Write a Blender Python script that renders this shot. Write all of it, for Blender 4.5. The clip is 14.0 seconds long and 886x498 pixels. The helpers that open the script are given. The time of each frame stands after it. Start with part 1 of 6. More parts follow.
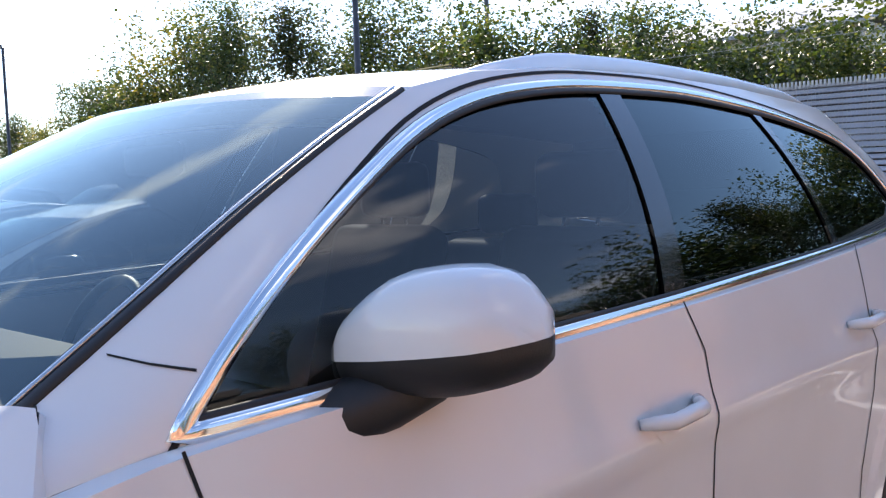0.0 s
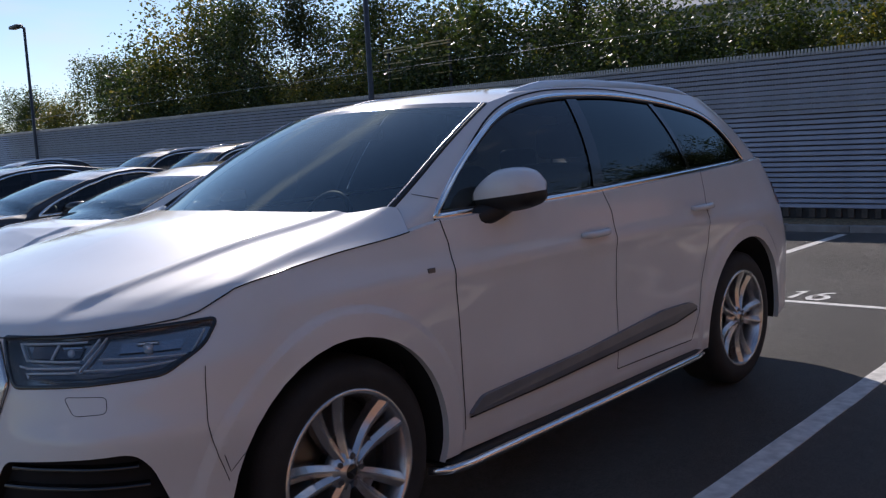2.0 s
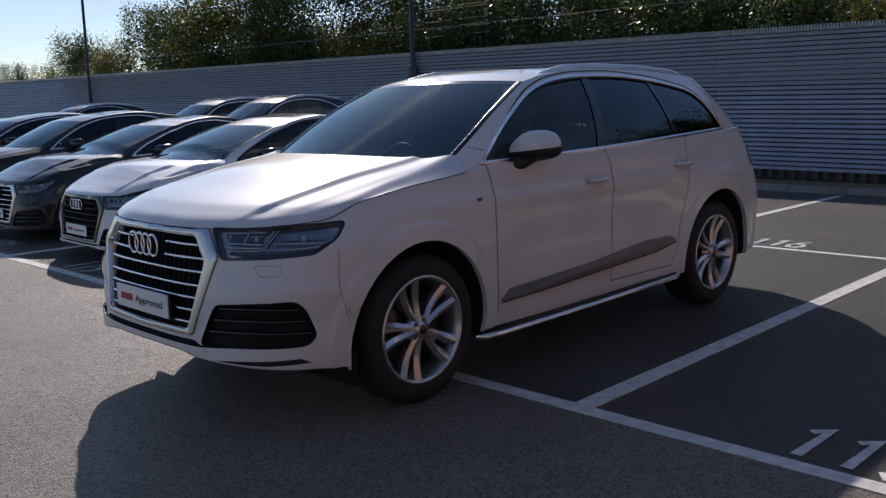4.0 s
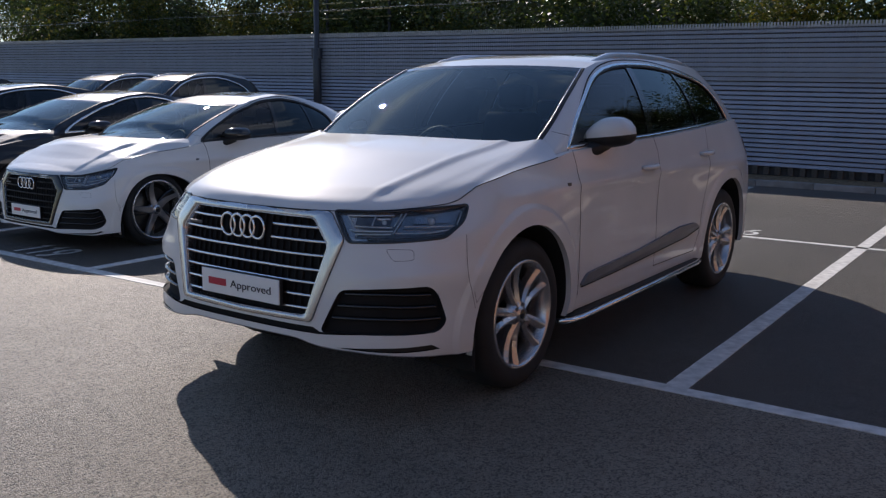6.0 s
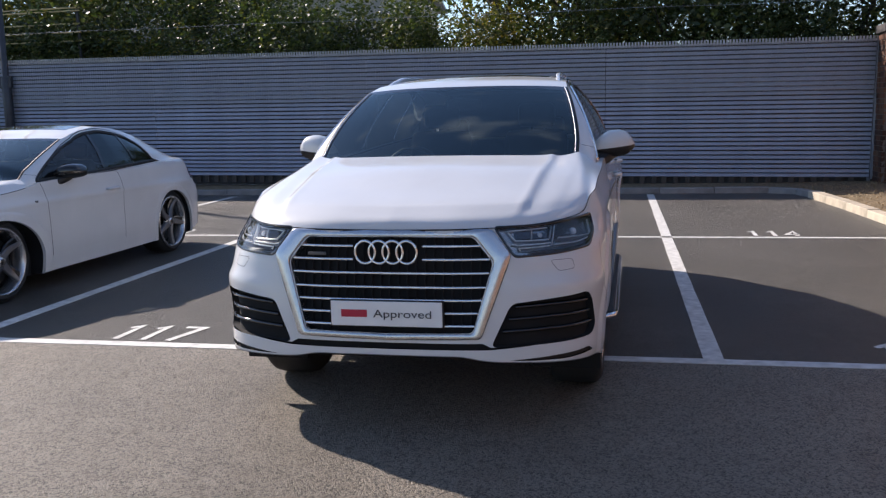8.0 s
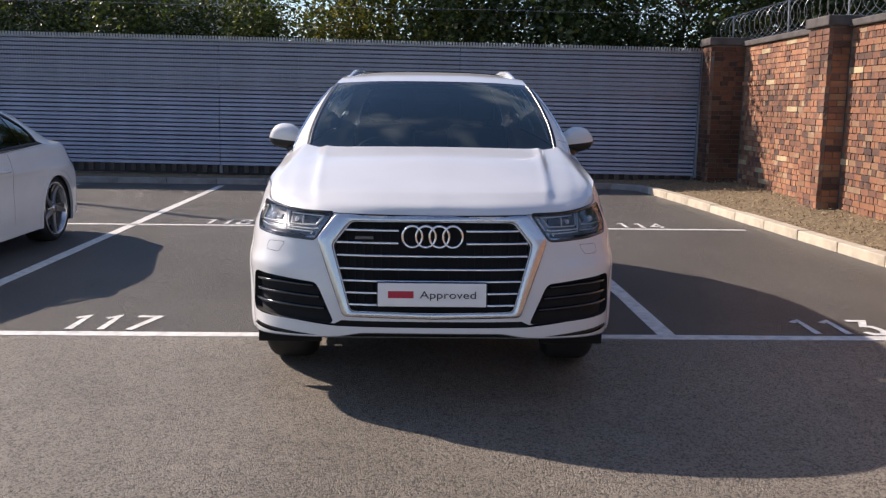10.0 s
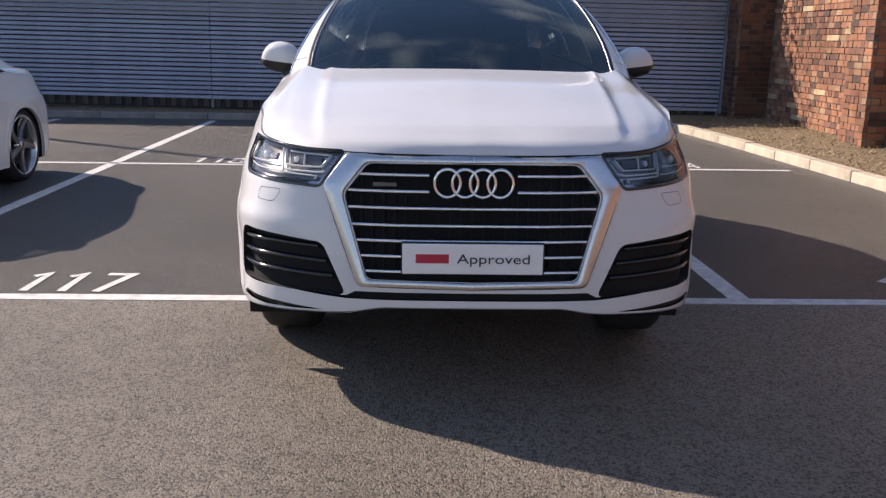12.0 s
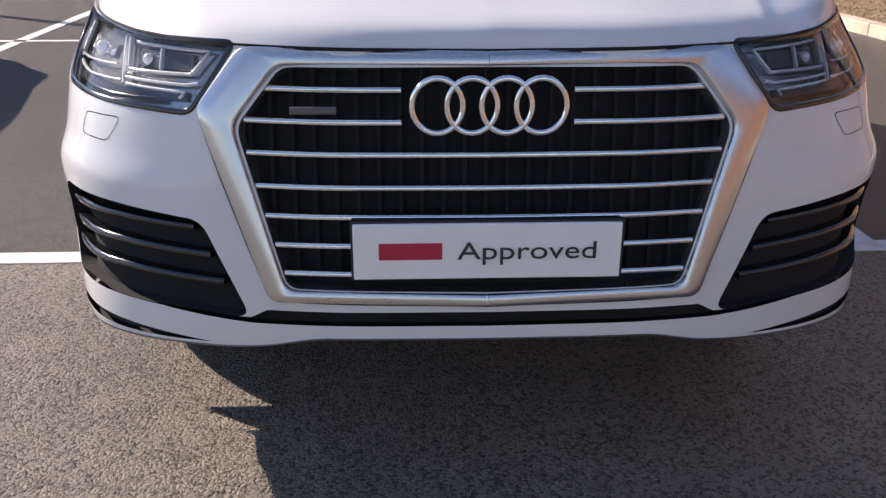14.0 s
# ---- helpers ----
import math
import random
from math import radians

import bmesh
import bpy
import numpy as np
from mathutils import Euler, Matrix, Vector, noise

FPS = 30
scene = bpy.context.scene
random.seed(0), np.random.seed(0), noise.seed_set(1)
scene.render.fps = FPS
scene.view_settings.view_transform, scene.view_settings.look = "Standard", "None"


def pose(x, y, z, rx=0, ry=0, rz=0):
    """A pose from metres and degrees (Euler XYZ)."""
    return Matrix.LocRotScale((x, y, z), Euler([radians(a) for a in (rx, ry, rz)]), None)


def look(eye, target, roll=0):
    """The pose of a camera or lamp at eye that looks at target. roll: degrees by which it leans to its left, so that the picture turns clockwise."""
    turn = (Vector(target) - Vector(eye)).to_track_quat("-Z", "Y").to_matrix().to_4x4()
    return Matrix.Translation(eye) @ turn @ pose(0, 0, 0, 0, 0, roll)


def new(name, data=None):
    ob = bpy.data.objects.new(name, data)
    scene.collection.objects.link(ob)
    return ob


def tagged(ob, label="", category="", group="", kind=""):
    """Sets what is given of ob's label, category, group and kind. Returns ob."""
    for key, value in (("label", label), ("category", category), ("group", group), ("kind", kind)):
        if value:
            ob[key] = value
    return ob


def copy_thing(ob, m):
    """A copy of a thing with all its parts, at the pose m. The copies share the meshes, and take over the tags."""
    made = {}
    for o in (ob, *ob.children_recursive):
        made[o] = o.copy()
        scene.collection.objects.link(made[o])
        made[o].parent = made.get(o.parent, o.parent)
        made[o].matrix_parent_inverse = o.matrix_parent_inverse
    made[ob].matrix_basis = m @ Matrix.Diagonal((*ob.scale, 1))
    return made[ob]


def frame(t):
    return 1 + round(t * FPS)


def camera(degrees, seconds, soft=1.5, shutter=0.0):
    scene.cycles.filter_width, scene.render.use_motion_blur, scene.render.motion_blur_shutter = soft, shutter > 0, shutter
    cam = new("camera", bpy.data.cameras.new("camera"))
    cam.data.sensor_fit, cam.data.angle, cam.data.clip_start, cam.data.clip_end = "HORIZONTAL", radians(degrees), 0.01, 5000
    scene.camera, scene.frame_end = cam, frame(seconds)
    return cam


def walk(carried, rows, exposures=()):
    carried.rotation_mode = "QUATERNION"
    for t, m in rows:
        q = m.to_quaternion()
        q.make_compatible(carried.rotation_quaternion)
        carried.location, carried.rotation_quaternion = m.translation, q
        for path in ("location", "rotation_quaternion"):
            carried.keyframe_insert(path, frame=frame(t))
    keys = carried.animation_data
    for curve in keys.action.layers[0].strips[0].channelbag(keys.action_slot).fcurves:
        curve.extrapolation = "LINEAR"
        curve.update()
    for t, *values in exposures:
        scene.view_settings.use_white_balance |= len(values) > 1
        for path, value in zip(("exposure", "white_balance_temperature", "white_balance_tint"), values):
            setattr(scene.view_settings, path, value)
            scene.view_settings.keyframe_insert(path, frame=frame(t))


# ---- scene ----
cam = camera(52.7, 14.0, soft=1.3)
PATH = [
    (0, (1.765, 0.037, 1.459), (0.372, 1.465, 1.318), -2.0),
    (0.5, (2.143, -0.416, 1.466), (0.768, 1.025, 1.295), -0.6),
    (1, (2.543, -0.899, 1.455), (1.178, 0.549, 1.245), -0.8),
    (1.5, (2.845, -1.36, 1.441), (1.499, 0.101, 1.205), -2.3),
    (2, (3.181, -1.847, 1.437), (1.803, -0.414, 1.218), -3.1),
    (2.5, (3.45, -2.223, 1.44), (2.032, -0.831, 1.211), -2.7),
    (3, (3.652, -2.529, 1.454), (2.268, -1.107, 1.209), -2.3),
    (3.5, (3.971, -2.761, 1.481), (2.574, -1.359, 1.193), -1.4),
    (4, (4.159, -2.991, 1.506), (2.744, -1.614, 1.188), -1.4),
    (4.2, (4.223, -3.073, 1.511), (2.802, -1.704, 1.184), -1.5),
    (6.3, (2.948, -3.960, 1.492), (1.861, -2.304, 1.150), 0.4),
    (6.5, (2.785, -4.092, 1.482), (1.762, -2.405, 1.150), 0.1),
    (7, (2.218, -4.335, 1.470), (1.373, -2.553, 1.134), -1.2),
    (7.5, (1.678, -4.654, 1.494), (1.073, -2.772, 1.189), -1.5),
    (8, (1.150, -4.861, 1.496), (0.711, -2.934, 1.191), -1.4),
    (8.5, (0.680, -5.006, 1.521), (0.404, -3.048, 1.206), -0.9),
    (8.7, (0.514, -5.058, 1.517), (0.333, -3.091, 1.195), -1.0),
    (10.8, (-0.053, -5.290, 1.484), (-0.015, -3.315, 1.162), 0.5),
    (11, (-0.072, -5.185, 1.468), (-0.033, -3.214, 1.119), 0.2),
    (11.5, (-0.073, -4.749, 1.448), (-0.069, -2.792, 1.039), 0.4),
    (12, (-0.139, -4.265, 1.386), (-0.119, -2.319, 0.928), 0.9),
    (12.5, (-0.163, -3.821, 1.359), (-0.118, -1.897, 0.817), -0.8),
    (13, (-0.105, -3.376, 1.321), (-0.100, -1.485, 0.668), -0.8),
    (13.5, (-0.143, -2.995, 1.268), (-0.095, -1.127, 0.562), 0.6),
    (14, (-0.129, -2.655, 1.237), (-0.075, -0.797, 0.497), 0.2),
]
EXPOSURES = [(0.0, 2.0, 6400, 16), (0.6, 0.9, 6150, 16), (1.5, 0.35, 5950, 17), (3.0, 0.08, 5950, 18), (4.2, 0.0, 6000, 18), (6.5, 0.4, 6050, 17), (8.7, 0.9, 6300, 18), (11.0, 0.78, 6550, 20), (14.0, 1.05, 6550, 22)]
walk(cam, [(t, look(eye, target, roll)) for t, eye, target, roll in PATH], EXPOSURES)

# ---- light: low autumn sun behind the fence, clear sky ----
SUN = Vector((-1.35, 0.85, 1.0)).normalized()
SUN_EL = math.asin(SUN.z)
SUN_AZ = math.atan2(SUN.x, SUN.y)
world = bpy.data.worlds.new("sky")
scene.world = world
world.use_nodes = True
wt = world.node_tree
sky = wt.nodes.new("ShaderNodeTexSky")
sky.sky_type = "NISHITA"
sky.sun_disc = False
sky.sun_elevation = SUN_EL
sky.sun_rotation = SUN_AZ % (2 * math.pi)
sky.air_density, sky.dust_density, sky.ozone_density = 1.0, 0.1, 2.2
# thin high clouds
wco = wt.nodes.new("ShaderNodeTexCoord")
wmap = wt.nodes.new("ShaderNodeMapping")
wmap.inputs["Scale"].default_value = (1.2, 1.2, 5.0)
wn = wt.nodes.new("ShaderNodeTexNoise")
wn.inputs["Scale"].default_value = 2.2
wn.inputs["Detail"].default_value = 7
wr = wt.nodes.new("ShaderNodeValToRGB")
wr.color_ramp.elements[0].position, wr.color_ramp.elements[1].position = 0.56, 0.78
wmix = wt.nodes.new("ShaderNodeMixRGB")
wmix.inputs[2].default_value = (7.5, 7.6, 7.8, 1)
wt.links.new(wco.outputs["Generated"], wmap.inputs["Vector"])
wt.links.new(wmap.outputs[0], wn.inputs["Vector"])
wt.links.new(wn.outputs["Fac"], wr.inputs[0])
wt.links.new(wr.outputs[0], wmix.inputs[0])
wt.links.new(sky.outputs[0], wmix.inputs[1])
bg = wt.nodes["Background"]
bg.inputs["Strength"].default_value = 0.088
wt.links.new(wmix.outputs[0], bg.inputs["Color"])
sun_data = bpy.data.lights.new("sun", "SUN")
sun_data.energy, sun_data.angle, sun_data.color = 4.1, radians(0.55), (1.0, 0.89, 0.74)
sun_lamp = new("sun", sun_data)
sun_lamp.matrix_world = look(SUN * 60, (0, 0, 0))



# ---- materials ----
def node_mat(name):
    m = bpy.data.materials.new(name)
    m.use_nodes = True
    nt = m.node_tree
    return m, nt, nt.nodes["Principled BSDF"]


def tex(nt, kind, scale, detail=4, vec=None, **props):
    n = nt.nodes.new(kind)
    n.inputs["Scale"].default_value = scale
    if "Detail" in n.inputs:
        n.inputs["Detail"].default_value = detail
    for k, v in props.items():
        n.inputs[k].default_value = v
    nt.links.new(vec or coords(nt), n.inputs["Vector"])
    return n


def coords(nt):
    for n in nt.nodes:
        if n.type == "TEX_COORD":
            return n.outputs["Object"]
    return nt.nodes.new("ShaderNodeTexCoord").outputs["Object"]


def ramp(nt, fac, *stops):
    r = nt.nodes.new("ShaderNodeValToRGB")
    e = r.color_ramp.elements
    while len(e) < len(stops):
        e.new(0.5)
    for el, (p, c) in zip(e, stops):
        el.position, el.color = p, (*c, 1) if len(c) == 3 else c
    nt.links.new(fac, r.inputs[0])
    return r.outputs[0]


def mix(nt, fac, a, b, mode="MIX"):
    n = nt.nodes.new("ShaderNodeMixRGB")
    n.blend_type = mode
    for sock, v in zip(n.inputs, (fac, a, b)):
        if hasattr(v, "links"):
            nt.links.new(v, sock)
        elif isinstance(v, (int, float)):
            sock.default_value = v
        else:
            sock.default_value = (*v, 1)
    return n.outputs[0]


def bump(nt, bsdf, height, strength, distance):
    b = nt.nodes.new("ShaderNodeBump")
    b.inputs["Strength"].default_value, b.inputs["Distance"].default_value = strength, distance
    nt.links.new(height, b.inputs["Height"])
    nt.links.new(b.outputs[0], bsdf.inputs["Normal"])


def plain(name, colour, rough=0.5, metal=0.0, vary=0.15, scale=8.0, grain=0.0, grain_scale=200.0, coat=0.0, random_tint=0.0, spec=0.5):
    """A surface with soft blotches at one scale and fine relief at another."""
    m, nt, b = node_mat(name)
    n = tex(nt, "ShaderNodeTexNoise", scale, 5)
    lo, hi = [c * (1 - vary) for c in colour], [min(1, c * (1 + vary)) for c in colour]
    col = ramp(nt, n.outputs["Fac"], (0.3, lo), (0.7, hi))
    if random_tint:
        oi = nt.nodes.new("ShaderNodeObjectInfo")
        col = mix(nt, random_tint, col, ramp(nt, oi.outputs["Random"], (0.0, [c * 0.4 for c in colour]), (1.0, [min(1, c * 1.6) for c in colour])))
    nt.links.new(col, b.inputs["Base Color"])
    b.inputs["Roughness"].default_value, b.inputs["Metallic"].default_value = rough, metal
    b.inputs["Specular IOR Level"].default_value = spec
    b.inputs["Coat Weight"].default_value, b.inputs["Coat Roughness"].default_value = coat, 0.03
    if grain:
        g = tex(nt, "ShaderNodeTexNoise", grain_scale, 3)
        bump(nt, b, g.outputs["Fac"], grain, 0.002)
    return m


def asphalt():
    m, nt, b = node_mat("asphalt")
    co = coords(nt)
    vor = tex(nt, "ShaderNodeTexVoronoi", 105, vec=co)
    small = tex(nt, "ShaderNodeTexVoronoi", 260, vec=co)
    fine = tex(nt, "ShaderNodeTexNoise", 150, 4, vec=co)
    big = tex(nt, "ShaderNodeTexNoise", 0.7, 6, vec=co)
    mid = tex(nt, "ShaderNodeTexNoise", 9, 5, vec=co)
    # coarse chippings on the roadway, closer and darker surfacing in the bays
    sep = nt.nodes.new("ShaderNodeSeparateXYZ")
    nt.links.new(co, sep.inputs[0])
    bay = nt.nodes.new("ShaderNodeMath")
    bay.operation = "GREATER_THAN"
    bay.inputs[1].default_value = 0.42
    nt.links.new(sep.outputs[1], bay.inputs[0])
    chips = ramp(nt, vor.outputs["Color"], (0.0, (0.006, 0.0055, 0.005)), (0.38, (0.024, 0.0215, 0.018)), (0.70, (0.086, 0.076, 0.061)), (1.0, (0.42, 0.36, 0.28)))
    grit = ramp(nt, small.outputs["Color"], (0.0, (0.007, 0.007, 0.0065)), (0.5, (0.040, 0.038, 0.035)), (0.85, (0.115, 0.107, 0.097)), (1.0, (0.32, 0.295, 0.26)))
    close = mix(nt, 0.35, grit, ramp(nt, fine.outputs["Fac"], (0.35, (0.026, 0.025, 0.024)), (0.55, (0.075, 0.071, 0.066)), (0.72, (0.19, 0.178, 0.165))))
    col = mix(nt, bay.outputs[0], mix(nt, 0.3, chips, grit), close)
    col = mix(nt, 0.4, col, ramp(nt, mid.outputs["Fac"], (0.3, (0.55, 0.55, 0.55)), (0.7, (1, 1, 1))), "MULTIPLY")
    col = mix(nt, 0.6, col, ramp(nt, big.outputs["Fac"], (0.35, (0.6, 0.6, 0.6)), (0.65, (1, 1, 1))), "MULTIPLY")
    nt.links.new(col, b.inputs["Base Color"])
    b.inputs["Roughness"].default_value = 0.42
    b.inputs["Specular IOR Level"].default_value = 0.32
    hgt = nt.nodes.new("ShaderNodeMath")
    hgt.operation = "MULTIPLY_ADD"
    nt.links.new(mix(nt, bay.outputs[0], vor.outputs["Distance"], small.outputs["Distance"]), hgt.inputs[0])
    hgt.inputs[1].default_value = -1.0
    nt.links.new(fine.outputs["Fac"], hgt.inputs[2])
    bump(nt, b, hgt.outputs[0], 1.0, 0.008)
    return m


def brick_mat(name="old_brick", shade=1.0):
    m, nt, b = node_mat(name)
    oi = nt.nodes.new("ShaderNodeObjectInfo")
    geo = nt.nodes.new("ShaderNodeNewGeometry")
    add = nt.nodes.new("ShaderNodeMath")
    add.operation = "ADD"
    nt.links.new(oi.outputs["Random"], add.inputs[0])
    nt.links.new(geo.outputs["Random Per Island"], add.inputs[1])
    fr = nt.nodes.new("ShaderNodeMath")
    fr.operation = "FRACT"
    nt.links.new(add.outputs[0], fr.inputs[0])
    tint = ramp(nt, fr.outputs[0], (0.0, (0.12, 0.075, 0.06)), (0.14, (0.22, 0.115, 0.08)), (0.40, (0.36, 0.165, 0.095)), (0.75, (0.46, 0.21, 0.11)), (0.92, (0.44, 0.25, 0.14)), (1.0, (0.42, 0.29, 0.18)))
    n = tex(nt, "ShaderNodeTexNoise", 1.1, 6)
    f = tex(nt, "ShaderNodeTexNoise", 60, 4)
    col = mix(nt, 0.75, tint, ramp(nt, n.outputs["Fac"], (0.35, (0.35, 0.32, 0.32)), (0.6, (1, 1, 1))), "MULTIPLY")
    col = mix(nt, 0.4, col, ramp(nt, f.outputs["Fac"], (0.3, (0.5, 0.5, 0.5)), (0.7, (1, 1, 1))), "MULTIPLY")
    # below 1, deep shade is multiplied into the brick colour
    if shade < 1:
        col = mix(nt, 1.0, col, (shade, shade * 0.92, shade * 0.92), "MULTIPLY")
    nt.links.new(col, b.inputs["Base Color"])
    b.inputs["Roughness"].default_value = 0.85
    bump(nt, b, f.outputs["Fac"], 0.6, 0.004)
    return m


def leaf_mat(name, stops, through_colour, amount=0.45):
    m, nt, b = node_mat(name)
    geo = nt.nodes.new("ShaderNodeNewGeometry")
    col = ramp(nt, geo.outputs["Random Per Island"], *stops)
    nt.links.new(col, b.inputs["Base Color"])
    b.inputs["Roughness"].default_value = 0.45
    tr = nt.nodes.new("ShaderNodeBsdfTranslucent")
    nt.links.new(mix(nt, 1.0, col, through_colour, "MULTIPLY"), tr.inputs["Color"])
    ms = nt.nodes.new("ShaderNodeMixShader")
    ms.inputs[0].default_value = amount
    nt.links.new(b.outputs[0], ms.inputs[1])
    nt.links.new(tr.outputs[0], ms.inputs[2])
    nt.links.new(ms.outputs[0], nt.nodes["Material Output"].inputs[0])
    return m


def glass(name, tint, gloss=(1.0, 1.0, 1.0), rough=0.0, ior=1.55):
    """A thin pane: what passes is tinted, what is mirrored follows Fresnel."""
    m, nt, b = node_mat(name)
    nt.nodes.remove(b)
    tr = nt.nodes.new("ShaderNodeBsdfTransparent")
    tr.inputs[0].default_value = (*tint, 1)
    gl = nt.nodes.new("ShaderNodeBsdfGlossy")
    gl.inputs["Roughness"].default_value = rough
    gl.inputs["Color"].default_value = (*gloss, 1)
    fr = nt.nodes.new("ShaderNodeFresnel")
    fr.inputs["IOR"].default_value = ior
    ms = nt.nodes.new("ShaderNodeMixShader")
    nt.links.new(fr.outputs[0], ms.inputs[0])
    nt.links.new(tr.outputs[0], ms.inputs[1])
    nt.links.new(gl.outputs[0], ms.inputs[2])
    nt.links.new(ms.outputs[0], nt.nodes["Material Output"].inputs[0])
    return m


ASPHALT = asphalt()
BRICK = brick_mat()
# corner pier: its deep shade is put into the brick colour
SHADE_BRICK = brick_mat("shade_darkened_brick", 0.42)
CREAM = plain("cream_stone", (0.44, 0.34, 0.20), 0.9, vary=0.3, scale=7, grain=0.5, grain_scale=70, random_tint=0.2)
MORTAR = plain("mortar", (0.16, 0.14, 0.12), 0.95, vary=0.3, scale=3, grain=0.6, grain_scale=90)
COPING = plain("dark_coping", (0.09, 0.08, 0.075), 0.9, vary=0.4, scale=4, grain=0.5, grain_scale=60)
PAINT_LINE = plain("worn_line_paint", (0.62, 0.61, 0.58), 0.75, vary=0.22, scale=14, grain=0.5, grain_scale=160)
KERB = plain("kerb_concrete", (0.54, 0.47, 0.36), 0.9, vary=0.22, scale=6, grain=0.5, grain_scale=120, random_tint=0.15)
KERB_GREY = plain("grey_kerb_concrete", (0.26, 0.25, 0.24), 0.9, vary=0.22, scale=6, grain=0.5, grain_scale=120, random_tint=0.15)
MULCH = plain("dry_mulch", (0.20, 0.15, 0.085), 0.95, vary=0.55, scale=22, grain=1.0, grain_scale=55)
STRAW = plain("straw_bits", (0.33, 0.25, 0.14), 0.9, vary=0.4, scale=5)
FENCE = plain("grey_painted_steel", (0.315, 0.345, 0.425), 0.36, metal=0.0, vary=0.10, scale=2.5, grain=0.1, grain_scale=80)
FENCE_POST = plain("grey_fence_post", (0.27, 0.28, 0.31), 0.45, vary=0.1, scale=3)
FENCE_WIRE = plain("galvanised_wire", (0.33, 0.34, 0.36), 0.4, metal=0.6, vary=0.1)
# plinth tone, also used to paint the shade between the slats
PLINTH_GAP_SHADE = plain("plinth_and_gap_shade", (0.05, 0.05, 0.05), 0.9, vary=0.3, scale=5)
STUB = plain("weathered_stub_wood", (0.085, 0.075, 0.065), 0.9, vary=0.35, scale=12, random_tint=0.3)
POLE = plain("dark_painted_post", (0.035, 0.037, 0.045), 0.45, vary=0.2)
BARK = plain("bark", (0.075, 0.06, 0.045), 0.95, vary=0.4, scale=18, grain=0.8, grain_scale=60)
RAIL_WOOD = plain("sunlit_rail", (0.52, 0.42, 0.20), 0.6, vary=0.2)
ROOF_FAR = plain("far_roof_sheet", (0.30, 0.31, 0.33), 0.6, vary=0.15, scale=1.0)
WALL_FAR = plain("far_wall_render", (0.36, 0.35, 0.33), 0.85, vary=0.15, scale=1.0)
LEAF = leaf_mat("hedge_leaf", [(0.0, (0.024, 0.040, 0.013)), (0.5, (0.050, 0.074, 0.022)), (0.85, (0.095, 0.115, 0.034)), (1.0, (0.16, 0.145, 0.042))], (1.0, 1.1, 0.5), 0.38)
LEAF_DARK = leaf_mat("dark_leaf", [(0.0, (0.018, 0.026, 0.01)), (0.7, (0.045, 0.06, 0.02)), (1.0, (0.09, 0.075, 0.03))], (1.0, 1.0, 0.45), 0.42)
LEAF_YELLOW = leaf_mat("yellowing_leaf", [(0.0, (0.055, 0.075, 0.018)), (0.6, (0.12, 0.135, 0.036)), (1.0, (0.27, 0.21, 0.045))], (1.0, 1.0, 0.4))


def car_paint(name, colour, dirt=0.06, metallic=0.0):
    m, nt, b = node_mat(name)
    n = tex(nt, "ShaderNodeTexNoise", 2.2, 6)
    col = ramp(nt, n.outputs["Fac"], (0.35, [c * (1 - dirt) for c in colour]), (0.65, colour))
    nt.links.new(col, b.inputs["Base Color"])
    b.inputs["Roughness"].default_value, b.inputs["Metallic"].default_value = 0.5, metallic
    b.inputs["Specular IOR Level"].default_value = 0.12
    b.inputs["Coat Weight"].default_value, b.inputs["Coat Roughness"].default_value = 1.0, 0.07
    f = tex(nt, "ShaderNodeTexNoise", 700, 2)
    bump(nt, b, f.outputs["Fac"], 0.015, 0.001)
    return m


WHITE = car_paint("white_car_paint", (0.69, 0.69, 0.685))
WHITE_2 = car_paint("plain_white_car_paint", (0.74, 0.74, 0.735))
BLACK_PAINT = car_paint("black_car_paint", (0.012, 0.013, 0.016), 0.2)
GREY_PAINT = car_paint("dark_grey_car_paint", (0.018, 0.019, 0.022), 0.2, 0.3)
BLUE_PAINT = car_paint("dark_blue_car_paint", (0.02, 0.028, 0.05), 0.2, 0.4)
CHROME = plain("chrome", (0.86, 0.87, 0.88), 0.10, metal=1.0, vary=0.03)
SATIN = plain("satin_aluminium", (0.58, 0.585, 0.60), 0.24, metal=0.95, vary=0.04, scale=5)
ALLOY = plain("machined_alloy", (0.60, 0.60, 0.61), 0.26, metal=0.9, vary=0.05, scale=20)
ALLOY_GREY = plain("grey_alloy", (0.13, 0.13, 0.135), 0.4, metal=0.7, vary=0.1)
GLOSS_BLACK = plain("gloss_black_plastic", (0.008, 0.008, 0.009), 0.12, vary=0.1, coat=0.5)
BLACK = plain("black_plastic", (0.012, 0.012, 0.013), 0.55, vary=0.2, grain=0.2, grain_scale=400)
SEAM = plain("panel_gap", (0.01, 0.01, 0.01), 0.9, vary=0.1)
LINER = plain("wheel_arch_liner", (0.010, 0.010, 0.011), 0.95, vary=0.2)
RUBBER = plain("tyre_rubber", (0.020, 0.020, 0.021), 0.75, vary=0.2, scale=12, grain=0.4, grain_scale=150)
DISC = plain("brake_disc", (0.09, 0.088, 0.085), 0.4, metal=0.8, vary=0.1)
MOULD_GREY = plain("grey_side_moulding", (0.20, 0.21, 0.23), 0.4, metal=0.4, vary=0.08)
PLATE_WHITE = plain("plate_white", (0.84, 0.84, 0.83), 0.35, vary=0.03)
PLATE_RED = plain("plate_red_print", (0.45, 0.02, 0.05), 0.4, vary=0.05)
PLATE_DARK = plain("plate_dark_print", (0.03, 0.03, 0.04), 0.4, vary=0.05)
CABIN_DARK = plain("dark_cabin_trim", (0.018, 0.018, 0.02), 0.7, vary=0.2, grain=0.3, grain_scale=300)
